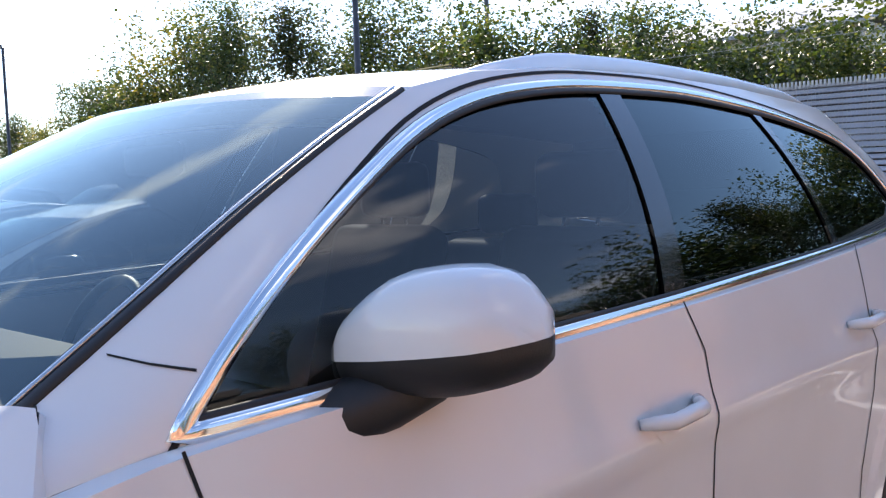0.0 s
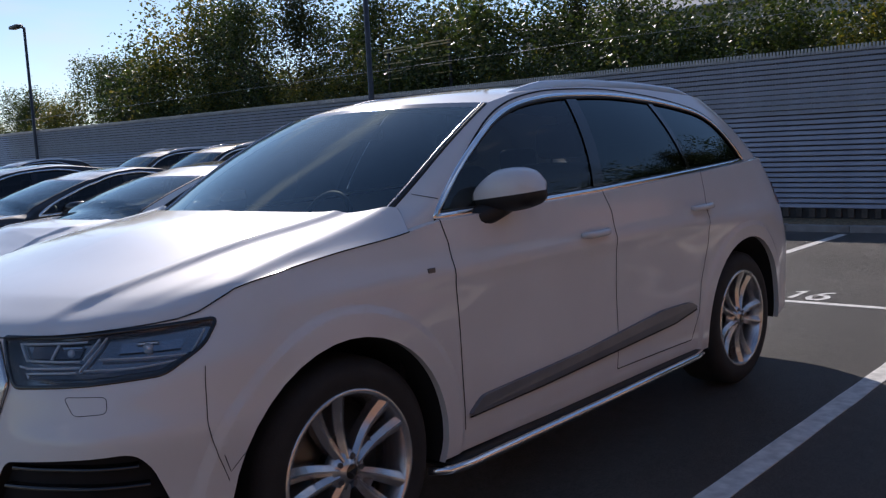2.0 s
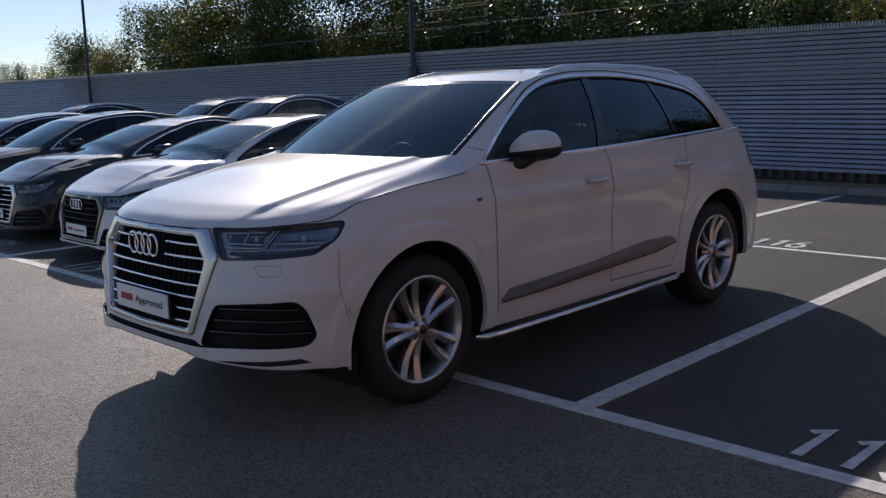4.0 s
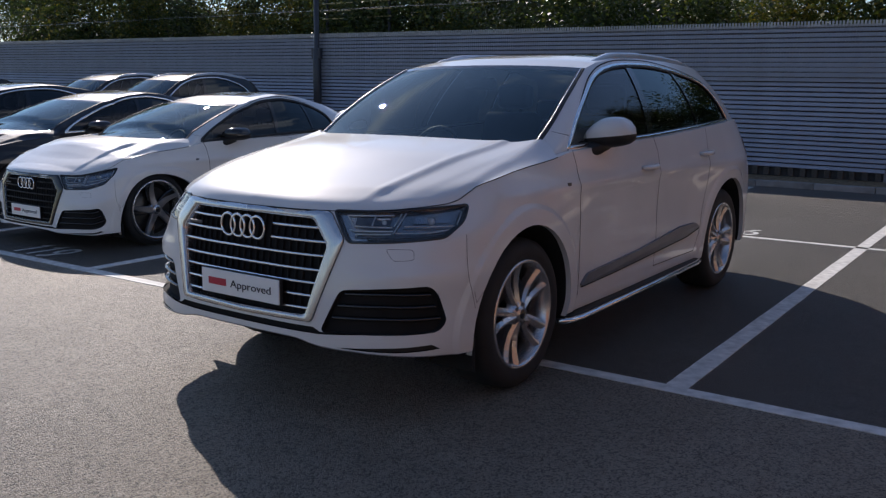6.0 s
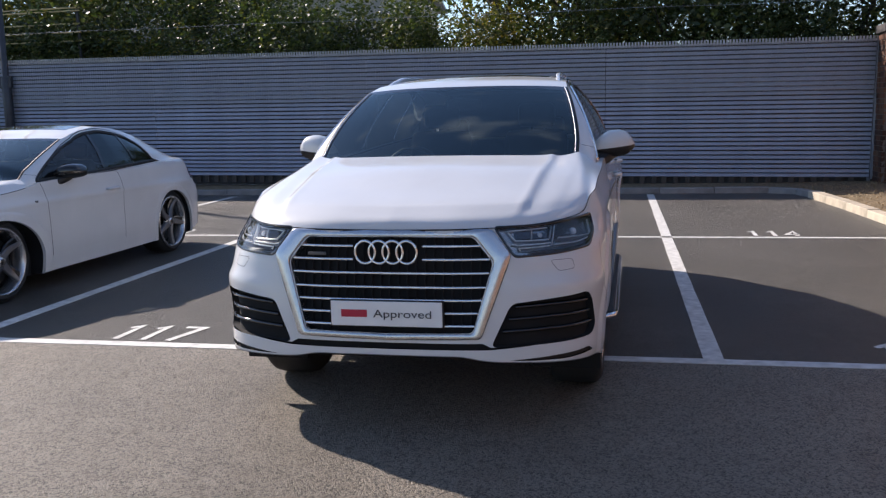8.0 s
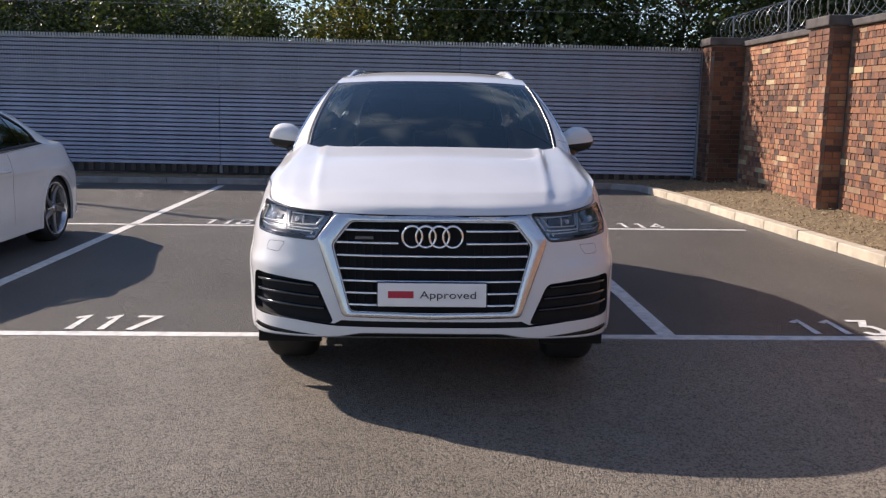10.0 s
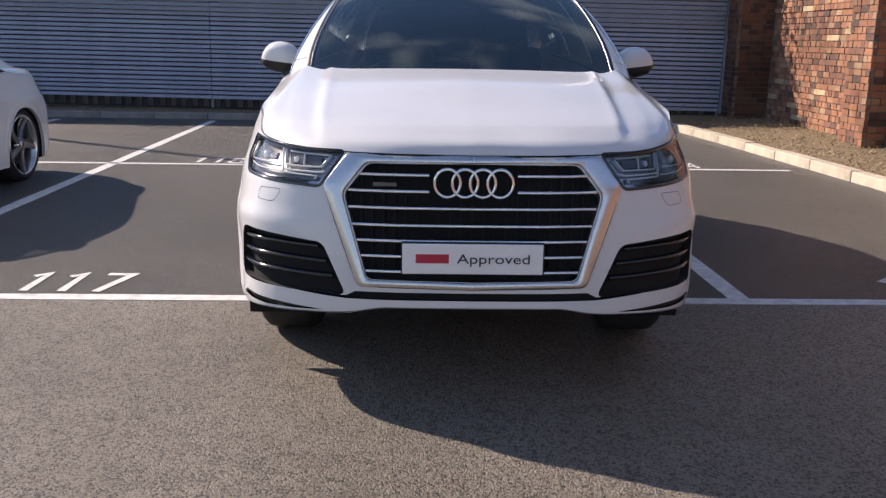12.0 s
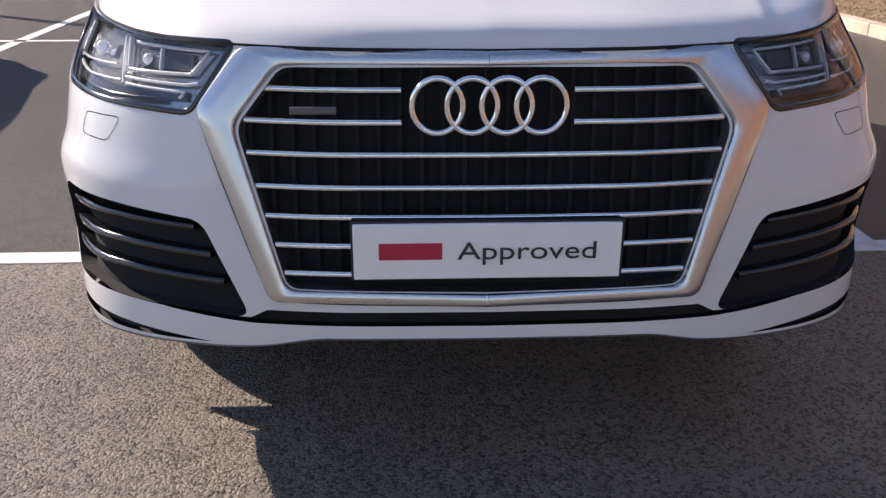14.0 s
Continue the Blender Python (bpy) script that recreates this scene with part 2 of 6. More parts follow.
LEATHER = plain("black_leather", (0.022, 0.021, 0.021), 0.5, vary=0.2, grain=0.4, grain_scale=120)
LAMP_BOWL = plain("lamp_inner_silver", (0.34, 0.345, 0.355), 0.17, metal=0.85, vary=0.15)
LAMP_SILVER = plain("lamp_lens_silver", (0.42, 0.44, 0.47), 0.10, metal=0.8, vary=0.1, scale=40)
LAMP_GREY = plain("lamp_lens_grey", (0.10, 0.11, 0.13), 0.15, metal=0.3, vary=0.25, scale=30)
LAMP_CHROME = plain("lamp_reflector", (0.86, 0.88, 0.90), 0.16, metal=0.35, vary=0.05)
LAMP_LENS = plain("led_strip", (0.82, 0.84, 0.86), 0.15, vary=0.03)
RED_LENS = plain("tail_lamp_red", (0.16, 0.008, 0.008), 0.1, vary=0.1, coat=1.0)
AMBER = plain("amber_strip", (0.25, 0.10, 0.05), 0.25, vary=0.1)
SCREEN_GLASS = glass("windscreen_glass", (0.50, 0.56, 0.55), (0.86, 1.0, 1.0), ior=1.8)
SIDE_GLASS = glass("side_glass", (0.36, 0.39, 0.39))
PRIVACY = glass("privacy_glass", (0.05, 0.055, 0.06), (0.9, 1.0, 1.0), ior=1.65)
LAMP_GLASS = glass("lamp_cover", (0.93, 0.94, 0.95), ior=1.5)
MIRROR = plain("mirror_glass", (0.85, 0.87, 0.88), 0.02, metal=1.0, vary=0.01)
RAIL = plain("anodised_rail", (0.74, 0.75, 0.77), 0.26, metal=0.6, vary=0.04)
ALLOY_DARK = plain("dark_machined_alloy", (0.20, 0.20, 0.21), 0.3, metal=0.6, vary=0.1)
PAPER = plain("pale_paper", (0.62, 0.66, 0.60), 0.8, vary=0.05)



# ---- building blocks ----
def mesh_ob(name, bm, material, parent=None, smooth=False):
    me = bpy.data.meshes.new(name)
    bm.to_mesh(me)
    bm.free()
    me.materials.append(material)
    if smooth:
        me.polygons.foreach_set("use_smooth", [True] * len(me.polygons))
    ob = new(name, me)
    if parent:
        ob.parent = parent
    return ob


def part(name, bm, material, parent, label="", smooth=False):
    ob = mesh_ob(name, bm, material, parent, smooth)
    return tagged(ob, label) if label else ob


def thing(name, m, label, category, group="", kind=""):
    ob = new(name)
    ob.matrix_world = m
    return tagged(ob, label, category, group, kind)


def add_box(bm, lo, hi, m=None):
    x0, y0, z0 = lo
    x1, y1, z1 = hi
    v = [bm.verts.new(p) for p in ((x0, y0, z0), (x1, y0, z0), (x1, y1, z0), (x0, y1, z0), (x0, y0, z1), (x1, y0, z1), (x1, y1, z1), (x0, y1, z1))]
    for f in ((3, 2, 1, 0), (4, 5, 6, 7), (0, 1, 5, 4), (1, 2, 6, 5), (2, 3, 7, 6), (3, 0, 4, 7)):
        bm.faces.new([v[i] for i in f])
    if m:
        bmesh.ops.transform(bm, matrix=m, verts=v)
    return v


def box_bm(lo, hi, bevel=0.0, seg=2):
    bm = bmesh.new()
    add_box(bm, lo, hi)
    if bevel:
        bmesh.ops.bevel(bm, geom=bm.edges[:], offset=bevel, segments=seg, affect="EDGES", profile=0.5)
    return bm


def tube(bm, pts, radius, sides=8, closed=False, caps=True):
    """A round bar along a line of points; radius may be one number or one a point."""
    pts = [Vector(p) for p in pts]
    n = len(pts)
    rad = radius if isinstance(radius, (list, tuple)) else [radius] * n
    rings, ref = [], None
    for i, p in enumerate(pts):
        a, b = (pts[i - 1], pts[(i + 1) % n]) if closed else (pts[max(i - 1, 0)], pts[min(i + 1, n - 1)])
        d = (b - a).normalized()
        if ref is None:
            ref = Vector((0, 0, 1)) if abs(d.z) < 0.9 else Vector((1, 0, 0))
        u = (ref - d * ref.dot(d)).normalized()
        ref = u
        w = d.cross(u)
        rings.append([bm.verts.new(p + rad[i] * (math.cos(k * 2 * math.pi / sides) * u + math.sin(k * 2 * math.pi / sides) * w)) for k in range(sides)])
    for i in range(n if closed else n - 1):
        r0, r1 = rings[i], rings[(i + 1) % n]
        for k in range(sides):
            bm.faces.new((r0[k], r0[(k + 1) % sides], r1[(k + 1) % sides], r1[k]))
    if caps and not closed:
        bm.faces.new(rings[0][::-1])
        bm.faces.new(rings[-1])
    return bm


def text_mesh(name, body, material, m, width, height, parent=None, depth=0.0015, shear=0.0, fatten=0.0):
    """Letters as a mesh, stretched to a width and height, standing on the x axis of m."""
    cu = bpy.data.curves.new(name, "FONT")
    cu.body, cu.extrude, cu.shear, cu.offset = body, 0.01, shear, fatten
    tmp = new(name, cu)
    me = bpy.data.meshes.new_from_object(tmp.evaluated_get(bpy.context.evaluated_depsgraph_get()))
    bpy.data.objects.remove(tmp)
    co = np.array([v.co[:] for v in me.vertices])
    lo, hi = co.min(0), co.max(0)
    co = (co - lo) / (hi - lo) * np.array((width, height, 2 * depth))
    me.vertices.foreach_set("co", co.ravel())
    me.materials.append(material)
    ob = new(name, me)
    if parent:
        ob.parent = parent
    ob.matrix_basis = m
    return ob


# ---- ground ----
bm = bmesh.new()
bmesh.ops.create_grid(bm, x_segments=40, y_segments=40, size=600)
tagged(mesh_ob("ground", bm, ASPHALT), "grey asphalt car park with coarse pale chippings", "ground", kind="structure")

SLOPE = 0.021  # the painted grid lies a little askew to the parked car


def line_pt(x, y):
    """A point of the painted grid: x along the bays' front, y into the bays."""
    return Vector((x - (y - 0.45) * 0.031, y + SLOPE * (x - 1.5), 0))


def paint_line(x0, y0, x1, y1, width):
    a, b = line_pt(x0, y0), line_pt(x1, y1)
    d = (b - a).normalized()
    s = Vector((-d.y, d.x, 0)) * width / 2
    bm = bmesh.new()
    n = max(2, int((b - a).length / 0.25))
    rows = []
    rnd = random.Random(int(abs(x0 * 100 + y1 * 10)))
    for i in range(n + 1):
        p = a.lerp(b, i / n)
        j = s * (1 + rnd.uniform(-0.05, 0.05))
        rows.append([bm.verts.new(p + q + Vector((0, 0, z))) for q, z in ((-j, 0), (-j, 0.004), (j, 0.004), (j, 0))])
    for r0, r1 in zip(rows, rows[1:]):
        for k in range(3):
            bm.faces.new((r0[k], r1[k], r1[k + 1], r0[k + 1]))
    ob = mesh_ob("bay_line", bm, PAINT_LINE)
    return tagged(ob, "worn white painted parking bay line on asphalt", "road marking", "painted bay lines", "structure")


BAYS = [1.56 - 2.53 * k for k in range(12)]
paint_line(-26.5, 0.45, 4.3, 0.45, 0.10)
paint_line(-26.5, 5.62, 4.0, 5.62, 0.09)
for k, x in enumerate(BAYS):
    paint_line(x, 0.50, x, 10.75, 0.115)


DIGITS = {
    "0": [(0.0, 0.2), (0.2, 0.0), (0.6, 0.0), (0.8, 0.2), (0.8, 0.8), (0.6, 1.0), (0.2, 1.0), (0.0, 0.8), (0.0, 0.2)],
    "1": [(0.08, 0.80), (0.45, 0.97), (0.45, 0.0)],
    "3": [(0.05, 1.0), (0.75, 1.0), (0.35, 0.58), (0.65, 0.55), (0.8, 0.4), (0.8, 0.18), (0.6, 0.0), (0.2, 0.0), (0.0, 0.15)],
    "4": [(0.62, 0.0), (0.62, 1.0), (0.0, 0.3), (0.85, 0.3)],
    "6": [(0.72, 0.98), (0.35, 0.85), (0.0, 0.45), (0.0, 0.18), (0.2, 0.0), (0.6, 0.0), (0.8, 0.18), (0.8, 0.38), (0.6, 0.54), (0.2, 0.54), (0.02, 0.36)],
    "7": [(0.0, 0.97), (0.85, 0.97), (0.32, 0.0)],
    "8": [(0.4, 0.54), (0.1, 0.68), (0.1, 0.88), (0.28, 1.0), (0.52, 1.0), (0.7, 0.88), (0.7, 0.68), (0.4, 0.54), (0.0, 0.36), (0.0, 0.14), (0.2, 0.0), (0.6, 0.0), (0.8, 0.14), (0.8, 0.36), (0.4, 0.54)],
    "9": [(0.08, 0.02), (0.45, 0.15), (0.8, 0.55), (0.8, 0.82), (0.6, 1.0), (0.2, 1.0), (0.0, 0.82), (0.0, 0.62), (0.2, 0.46), (0.6, 0.46), (0.78, 0.64)],
    "2": [(0.0, 0.8), (0.2, 1.0), (0.6, 1.0), (0.8, 0.8), (0.8, 0.6), (0.0, 0.03), (0.85, 0.03)],
}


def bay_number(body, x, y, w, h, stroke=0.052):
    """Hand-stencilled figures: one mitred stroke a figure."""
    bm = bmesh.new()
    o = line_pt(x, y)
    for n, ch in enumerate(body):
        pts = [Vector((n * w / len(body) + p * w / len(body) * 0.82, q * h, 0)) for p, q in DIGITS[ch]]
        rows = []
        for i, p in enumerate(pts):
            a = (p - pts[i - 1]).normalized() if i else (pts[1] - p).normalized()
            b = (pts[i + 1] - p).normalized() if i + 1 < len(pts) else a
            t = (a + b).normalized() if (a + b).length > 0.2 else a
            side = Vector((-t.y, t.x, 0)) * stroke / 2 / max(0.55, t.dot(a))
            rows.append([bm.verts.new(o + p + side * k + Vector((0, 0, 0.0045))) for k in (-1, 1)])
        for r0, r1 in zip(rows, rows[1:]):
            bm.faces.new((r0[0], r1[0], r1[1], r0[1]))
    bmesh.ops.recalc_face_normals(bm, faces=bm.faces[:])
    return tagged(mesh_ob("bay_number", bm, PAINT_LINE), "white painted bay number " + body + " on asphalt", "road marking", "painted bay numbers", "structure")


for body, x, y in (("113", 2.53, 0.56), ("117", -2.47, 0.56), ("119", -4.85, 0.56), ("121", -7.4, 0.56), ("114", 2.48, 5.75), ("116", -0.10, 5.78), ("118", -2.70, 5.75), ("120", -5.1, 5.75)):
    bay_number(body, x, y, 0.63, 0.38)

# ---- kerbs ----
def kerb_run(name, pts, material, label, width=0.13, height=0.10, step=0.9):
    """A row of kerb stones, each a piece with its own edges."""
    root = tagged(new(name), label, "kerb", kind="structure")
    pts = [Vector(p) for p in pts]
    rnd = random.Random(5)
    for a, b in zip(pts, pts[1:]):
        n = max(1, round((b - a).length / step))
        for i in range(n):
            p, q = a.lerp(b, i / n), a.lerp(b, (i + 1) / n)
            d = (q - p).normalized()
            L = (q - p).length - 0.008
            bm = box_bm((0, -width / 2, -0.05), (L, width / 2, height + rnd.uniform(-0.006, 0.006)), 0.012, 2)
            ob = part("kerb_stone", bm, material, root)
            ob.matrix_basis = Matrix.Translation(p) @ Matrix.Rotation(math.atan2(d.y, d.x) + rnd.uniform(-0.006, 0.006), 4, "Z")
    return root


kerb_run("kerb_back", [(-30, 11.0, 0), (3.2, 11.0, 0), (3.62, 10.75, 0), (3.75, 10.2, 0)], KERB_GREY, "low grey concrete kerb at the foot of the fence")
kerb_run("kerb_side", [(3.75, 10.2, 0), (3.95, 8.4, 0), (4.42, 3.2, 0), (4.9, -3.0, 0)], KERB, "pale concrete kerb edging the mulch bed", 0.16, 0.11)

# bed of dry mulch between the kerb and the brick wall
bm = bmesh.new()
rows = []
for i in range(60):
    y = -3.0 + i * 0.26
    x0 = np.interp(y, (-3, 3.2, 8.4, 10.2, 10.8, 13), (4.9, 4.42, 3.95, 3.76, 3.5, 3.5))
    rows.append([bm.verts.new((x0 + (5.95 - x0) * k / 14, y, 0.06 + 0.05 * (k / 14) + 0.03 * noise.noise((x0 + k * 0.4, y * 2, 0)) * (k > 0))) for k in range(15)])
for r0, r1 in zip(rows, rows[1:]):
    for k in range(14):
        bm.faces.new((r0[k], r0[k + 1], r1[k + 1], r1[k]))
tagged(mesh_ob("mulch_bed", bm, MULCH, smooth=True), "strip of dry brown mulch and dead grass", "planting bed", kind="structure")
bm = bmesh.new()
rnd = random.Random(3)
for i in range(5000):
    y = rnd.uniform(1, 11.5)
    x0 = np.interp(y, (-3, 3.2, 8.4, 10.2, 10.8, 13), (4.9, 4.42, 3.95, 3.76, 3.5, 3.5)) + 0.1
    x = rnd.uniform(x0, 5.6)
    a, L = rnd.uniform(0, 6.3), rnd.uniform(0.015, 0.06)
    z = 0.075 + 0.05 * (x - x0) / 1.6 + rnd.uniform(0, 0.02)
    d, s = Vector((math.cos(a) * L, math.sin(a) * L, rnd.uniform(-0.01, 0.03))), Vector((-math.sin(a), math.cos(a), 0)) * rnd.uniform(0.003, 0.012)
    p = Vector((x, y, z))
    bm.faces.new([bm.verts.new(q) for q in (p - s, p + d - s * 0.3, p + d + s * 0.3, p + s)])
tagged(mesh_ob("mulch_litter", bm, STRAW), "loose straw and wood chips", "litter", kind="stuff")

# strip behind the back kerb
bm = box_bm((-60, 11.07, -0.05), (5.6, 12.4, 0.07))
tagged(mesh_ob("fence_verge", bm, MULCH), "narrow dirt verge below the fence", "verge", kind="structure")

# ---- louvred steel fence ----
FENCE_Y, FX0 = 12.2, 5.0
fence = thing("louvre_fence", pose(FX0, FENCE_Y, 0, 0, 0.62, 0), "tall grey steel fence of horizontal louvre slats", "fence", kind="structure")
FH, PITCH, SEG = 2.53, 0.081, 4.6
slat = bmesh.new()
prof = ((0.0, 0.005), (-0.046, 0.0), (-0.050, 0.010), (-0.030, 0.057), (-0.004, 0.062), (0.004, 0.037))
for a, b in ((0.0, -SEG + 0.012),):
    r0 = [slat.verts.new((a, p, q)) for p, q in prof]
    r1 = [slat.verts.new((b, p, q)) for p, q in prof]
    for k in range(6):
        slat.faces.new((r0[k], r0[(k + 1) % 6], r1[(k + 1) % 6], r1[k]))
    slat.faces.new(r0[::-1])
    slat.faces.new(r1)
slat_me = bpy.data.meshes.new("slat")
slat.to_mesh(slat_me)
slat.free()
slat_me.materials.append(FENCE)
rnd = random.Random(8)
for s in range(12):
    for i in range(int((FH - 0.16) / PITCH)):
        ob = new("slat", slat_me)
        ob.parent = fence
        ob.matrix_basis = pose(-s * SEG - 0.006, rnd.uniform(-0.002, 0.002), 0.16 + i * PITCH + rnd.uniform(-0.002, 0.002), rnd.uniform(-1, 1), rnd.uniform(-0.03, 0.03), 0)
for s in range(13):
    part("post", box_bm((-s * SEG - 0.03, 0.012, 0), (-s * SEG + 0.03, 0.09, FH + 0.02), 0.006), FENCE_POST, fence)
# added near-black sheet: stands in for shade in the gaps between slats
part("backing", box_bm((-12 * SEG, 0.006, 0.16), (0.0, 0.011, FH)), PLINTH_GAP_SHADE, fence, "added near-black sheet that gives the slat gaps their shade")
part("end_frame", box_bm((0.01, -0.07, 0.13), (0.09, 0.03, FH + 0.03), 0.006), FENCE_POST, fence)
part("top_cap", box_bm((-12 * SEG, -0.06, FH - 0.03), (0.09, 0.05, FH + 0.005), 0.006), FENCE_POST, fence)
bm = bmesh.new()
for s in range(12 * 84):
    add_box(bm, (-s * 0.055 - 0.015, -0.075, FH - 0.02), (-s * 0.055 + 0.015, -0.055, FH + 0.07))
part("comb_strip", bm, FENCE_WIRE, fence, "pale toothed strip along the fence top")
part("plinth", box_bm((-12 * SEG, 0.02, -0.02), (0.1, 0.10, 0.17)), PLINTH_GAP_SHADE, fence)
stub_me = bpy.data.meshes.new("stub_post")
bm = box_bm((-0.045, -0.035, 0.02), (0.045, 0.012, 0.158), 0.004, 1)
bm.to_mesh(stub_me)
bm.free()
stub_me.materials.append(STUB)
for i in range(110):
    ob = new("stub_post", stub_me)
    ob.parent = fence
    ob.matrix_basis = pose(-0.3 - i * 0.20 + rnd.uniform(-0.015, 0.015), 0, 0, 0, 0, rnd.uniform(-2, 2))
# welded mesh in front of the upper slats
bm = bmesh.new()
for i in range(760):
    x = -i * 0.0508
    add_box(bm, (x - 0.0025, -0.122, 1.62), (x + 0.0025, -0.117, FH + 0.02))
for k in range(13):
    z = 1.62 + k * 0.0762
    add_box(bm, (-38.6, -0.117, z - 0.0025), (0.05, -0.113, z + 0.0025))
tagged(part("wire_mesh", bm, FENCE_WIRE, fence, "welded wire mesh panel over the upper slats"), kind="stuff")

# ---- brick wall with piers ----
WX = 5.66
wall = tagged(new("wall_brick"), "old red brick boundary wall with stained bricks", "wall", kind="structure")
part("core", box_bm((WX + 0.012, -26, -0.1), (WX + 0.33, 13.2, 2.60)), MORTAR, wall, "mortar joints")
PIERS = [(7.25, 7.95), (11.55, 12.1), (2.4, 3.1)]
for a, b in PIERS:
    px0 = WX - 0.30 if b < 10 else WX - 0.62
    part("pier_core", box_bm((px0 + 0.012, a + 0.012, -0.1), (WX + 0.02, b - 0.012, 2.62)), MORTAR, wall)
part("coping", box_bm((WX - 0.06, -26, 2.60), (WX + 0.39, 13.2, 2.70), 0.02), COPING, wall, "weathered dark stone coping")
for a, b in PIERS:
    px0 = WX - 0.30 if b < 10 else WX - 0.62
    part("pier_cap", box_bm((px0 - 0.05, a - 0.05, 2.62), (WX + 0.42, b + 0.05, 2.76), 0.02), COPING, wall, "dark stone pier cap")



# ---- poles, rails, far building ----
def lamp_post(x, y, h, label):
    root = thing("street_lamp", Matrix.Translation((x, y, 0)), label, "street lamp")
    bm = bmesh.new()
    tube(bm, [(0, 0, 0), (0, 0, 1.2), (0, 0, 1.25), (0, 0, h)], [0.085, 0.085, 0.06, 0.05], 12)
    part("pole", bm, POLE, root, smooth=True)
    bm = bmesh.new()
    tube(bm, [(0, 0, h - 0.03), (-0.35, -0.05, h + 0.08)], 0.035, 8)
    part("arm", bm, POLE, root, smooth=True)
    bm = box_bm((-0.95, -0.2, h + 0.02), (-0.25, 0.1, h + 0.15), 0.05, 3)
    part("lamp_head", bm, POLE, root, "flat dark lantern head", smooth=True)
    return root


lamp_post(-30.9, 12.05, 6.75, "tall dark steel street lamp by the fence")
root = thing("mast", Matrix.Translation((-12.15, 12.02, 0)), "tall slim dark mast standing at the fence", "mast")
bm = bmesh.new()
tube(bm, [(0, 0, 0), (0, 0, 2.4), (0, 0, 2.45), (0, 0, 8.5)], [0.10, 0.10, 0.065, 0.055], 12)
part("pole", bm, POLE, root, smooth=True)
part("bracket", box_bm((-0.14, -0.05, 2.2), (0.14, 0.05, 2.45), 0.02), POLE, root)
root = thing("mast", Matrix.Translation((-15.6, 20, 0)), "thin dark mast beyond the trees", "mast")
bm = bmesh.new()
tube(bm, [(0, 0, 0), (0, 0, 10.5)], 0.07, 8)
part("pole", bm, POLE, root, smooth=True)

rails = thing("sunlit_rails", Matrix.Translation((-14.3, 14.6, 0)), "open stack of pale horizontal rails catching the sun", "railing")
for k, z in enumerate((3.35, 3.55, 3.75, 4.05, 4.12)):
    part("rail", box_bm((-0.1, -0.03, z), (2.3, 0.03, z + 0.028), 0.005), RAIL_WOOD, rails)
for x in (0.0, 2.2):
    part("post", box_bm((x - 0.03, 0.03, 0), (x + 0.03, 0.09, 4.2), 0.008), POLE, rails)

house = thing("far_building", Matrix.Translation((-19, 34, 0)), "distant pale building with a shallow grey roof", "building")
part("wall", box_bm((-6, 0, 0), (9, 10, 6.9)), WALL_FAR, house)
bm = bmesh.new()
ridge = [(-6.5, -0.5, 6.9), (9.5, -0.5, 6.9), (9.5, 5, 8.6), (-6.5, 5, 8.6), (-6.5, 10.5, 6.9), (9.5, 10.5, 6.9)]
v = [bm.verts.new(p) for p in ridge] + [bm.verts.new((p[0], p[1], p[2] - 0.15)) for p in ridge]
for f in ((0, 1, 2, 3), (3, 2, 5, 4), (6, 9, 8, 7), (9, 10, 11, 8), (0, 6, 7, 1), (4, 5, 11, 10), (0, 3, 9, 6), (3, 4, 10, 9), (1, 7, 8, 2), (2, 8, 11, 5)):
    bm.faces.new([v[i] for i in f])
part("roof", bm, ROOF_FAR, house)
for k in range(4):
    part("window", box_bm((-4.5 + k * 3.4, -0.04, 4.0), (-3.0 + k * 3.4, 0.02, 5.4)), POLE, house)


# ---- trees and hedge ----
def crown_mesh(name, seed, height, radius, leaves, material, leaf=0.11, base=0.25, spiky=0.0):
    """Many small leaves gathered in clumps along rising sprays, with gaps between."""
    rnd = random.Random(seed)
    verts, faces = [], []
    clumps = []
    n = max(24, leaves // 80)
    for i in range(n):
        h = base + (1 - base) * rnd.random() ** 0.8
        a = rnd.uniform(0, 2 * math.pi)
        spread = radius * (math.sin(math.pi * min(1, (h - base) / (1 - base) * 0.82 + 0.16)) ** 0.7)
        r = spread * math.sqrt(rnd.uniform(0.02, 1))
        clumps.append((Vector((math.cos(a) * r, math.sin(a) * r, h * height)), rnd.uniform(0.10, 0.30) * radius * 0.8, rnd.uniform(0.8, 1.8)))
    if spiky:
        for i in range(int(spiky)):
            a, r = rnd.uniform(0, 6.28), radius * rnd.uniform(0, 0.8)
            for k in range(4):
                clumps.append((Vector((math.cos(a) * r, math.sin(a) * r, height * (0.86 + 0.08 * k))), 0.16, 2.2))
    for i in range(leaves):
        c, s, up = clumps[rnd.randrange(len(clumps))]
        p = c + Vector((rnd.gauss(0, s), rnd.gauss(0, s), rnd.gauss(0, s * 0.6 * up)))
        if p.z < 0.1 or math.hypot(p.x, p.y) > radius * 1.2:
            continue
        L = leaf * rnd.uniform(0.45, 1.1)
        u = Vector((rnd.uniform(-1, 1), rnd.uniform(-1, 1), rnd.uniform(-0.9, 0.5))).normalized()
        w = u.cross(Vector((rnd.uniform(-1, 1), rnd.uniform(-1, 1), rnd.uniform(-1, 1)))).normalized() * L * 0.30
        k = len(verts)
        verts += [p, p + u * L * 0.5 + w, p + u * L, p + u * L * 0.5 - w]
        faces.append((k, k + 1, k + 2, k + 3))
    me = bpy.data.meshes.new(name)
    me.from_pydata(verts, [], faces)
    me.materials.append(material)
    return me


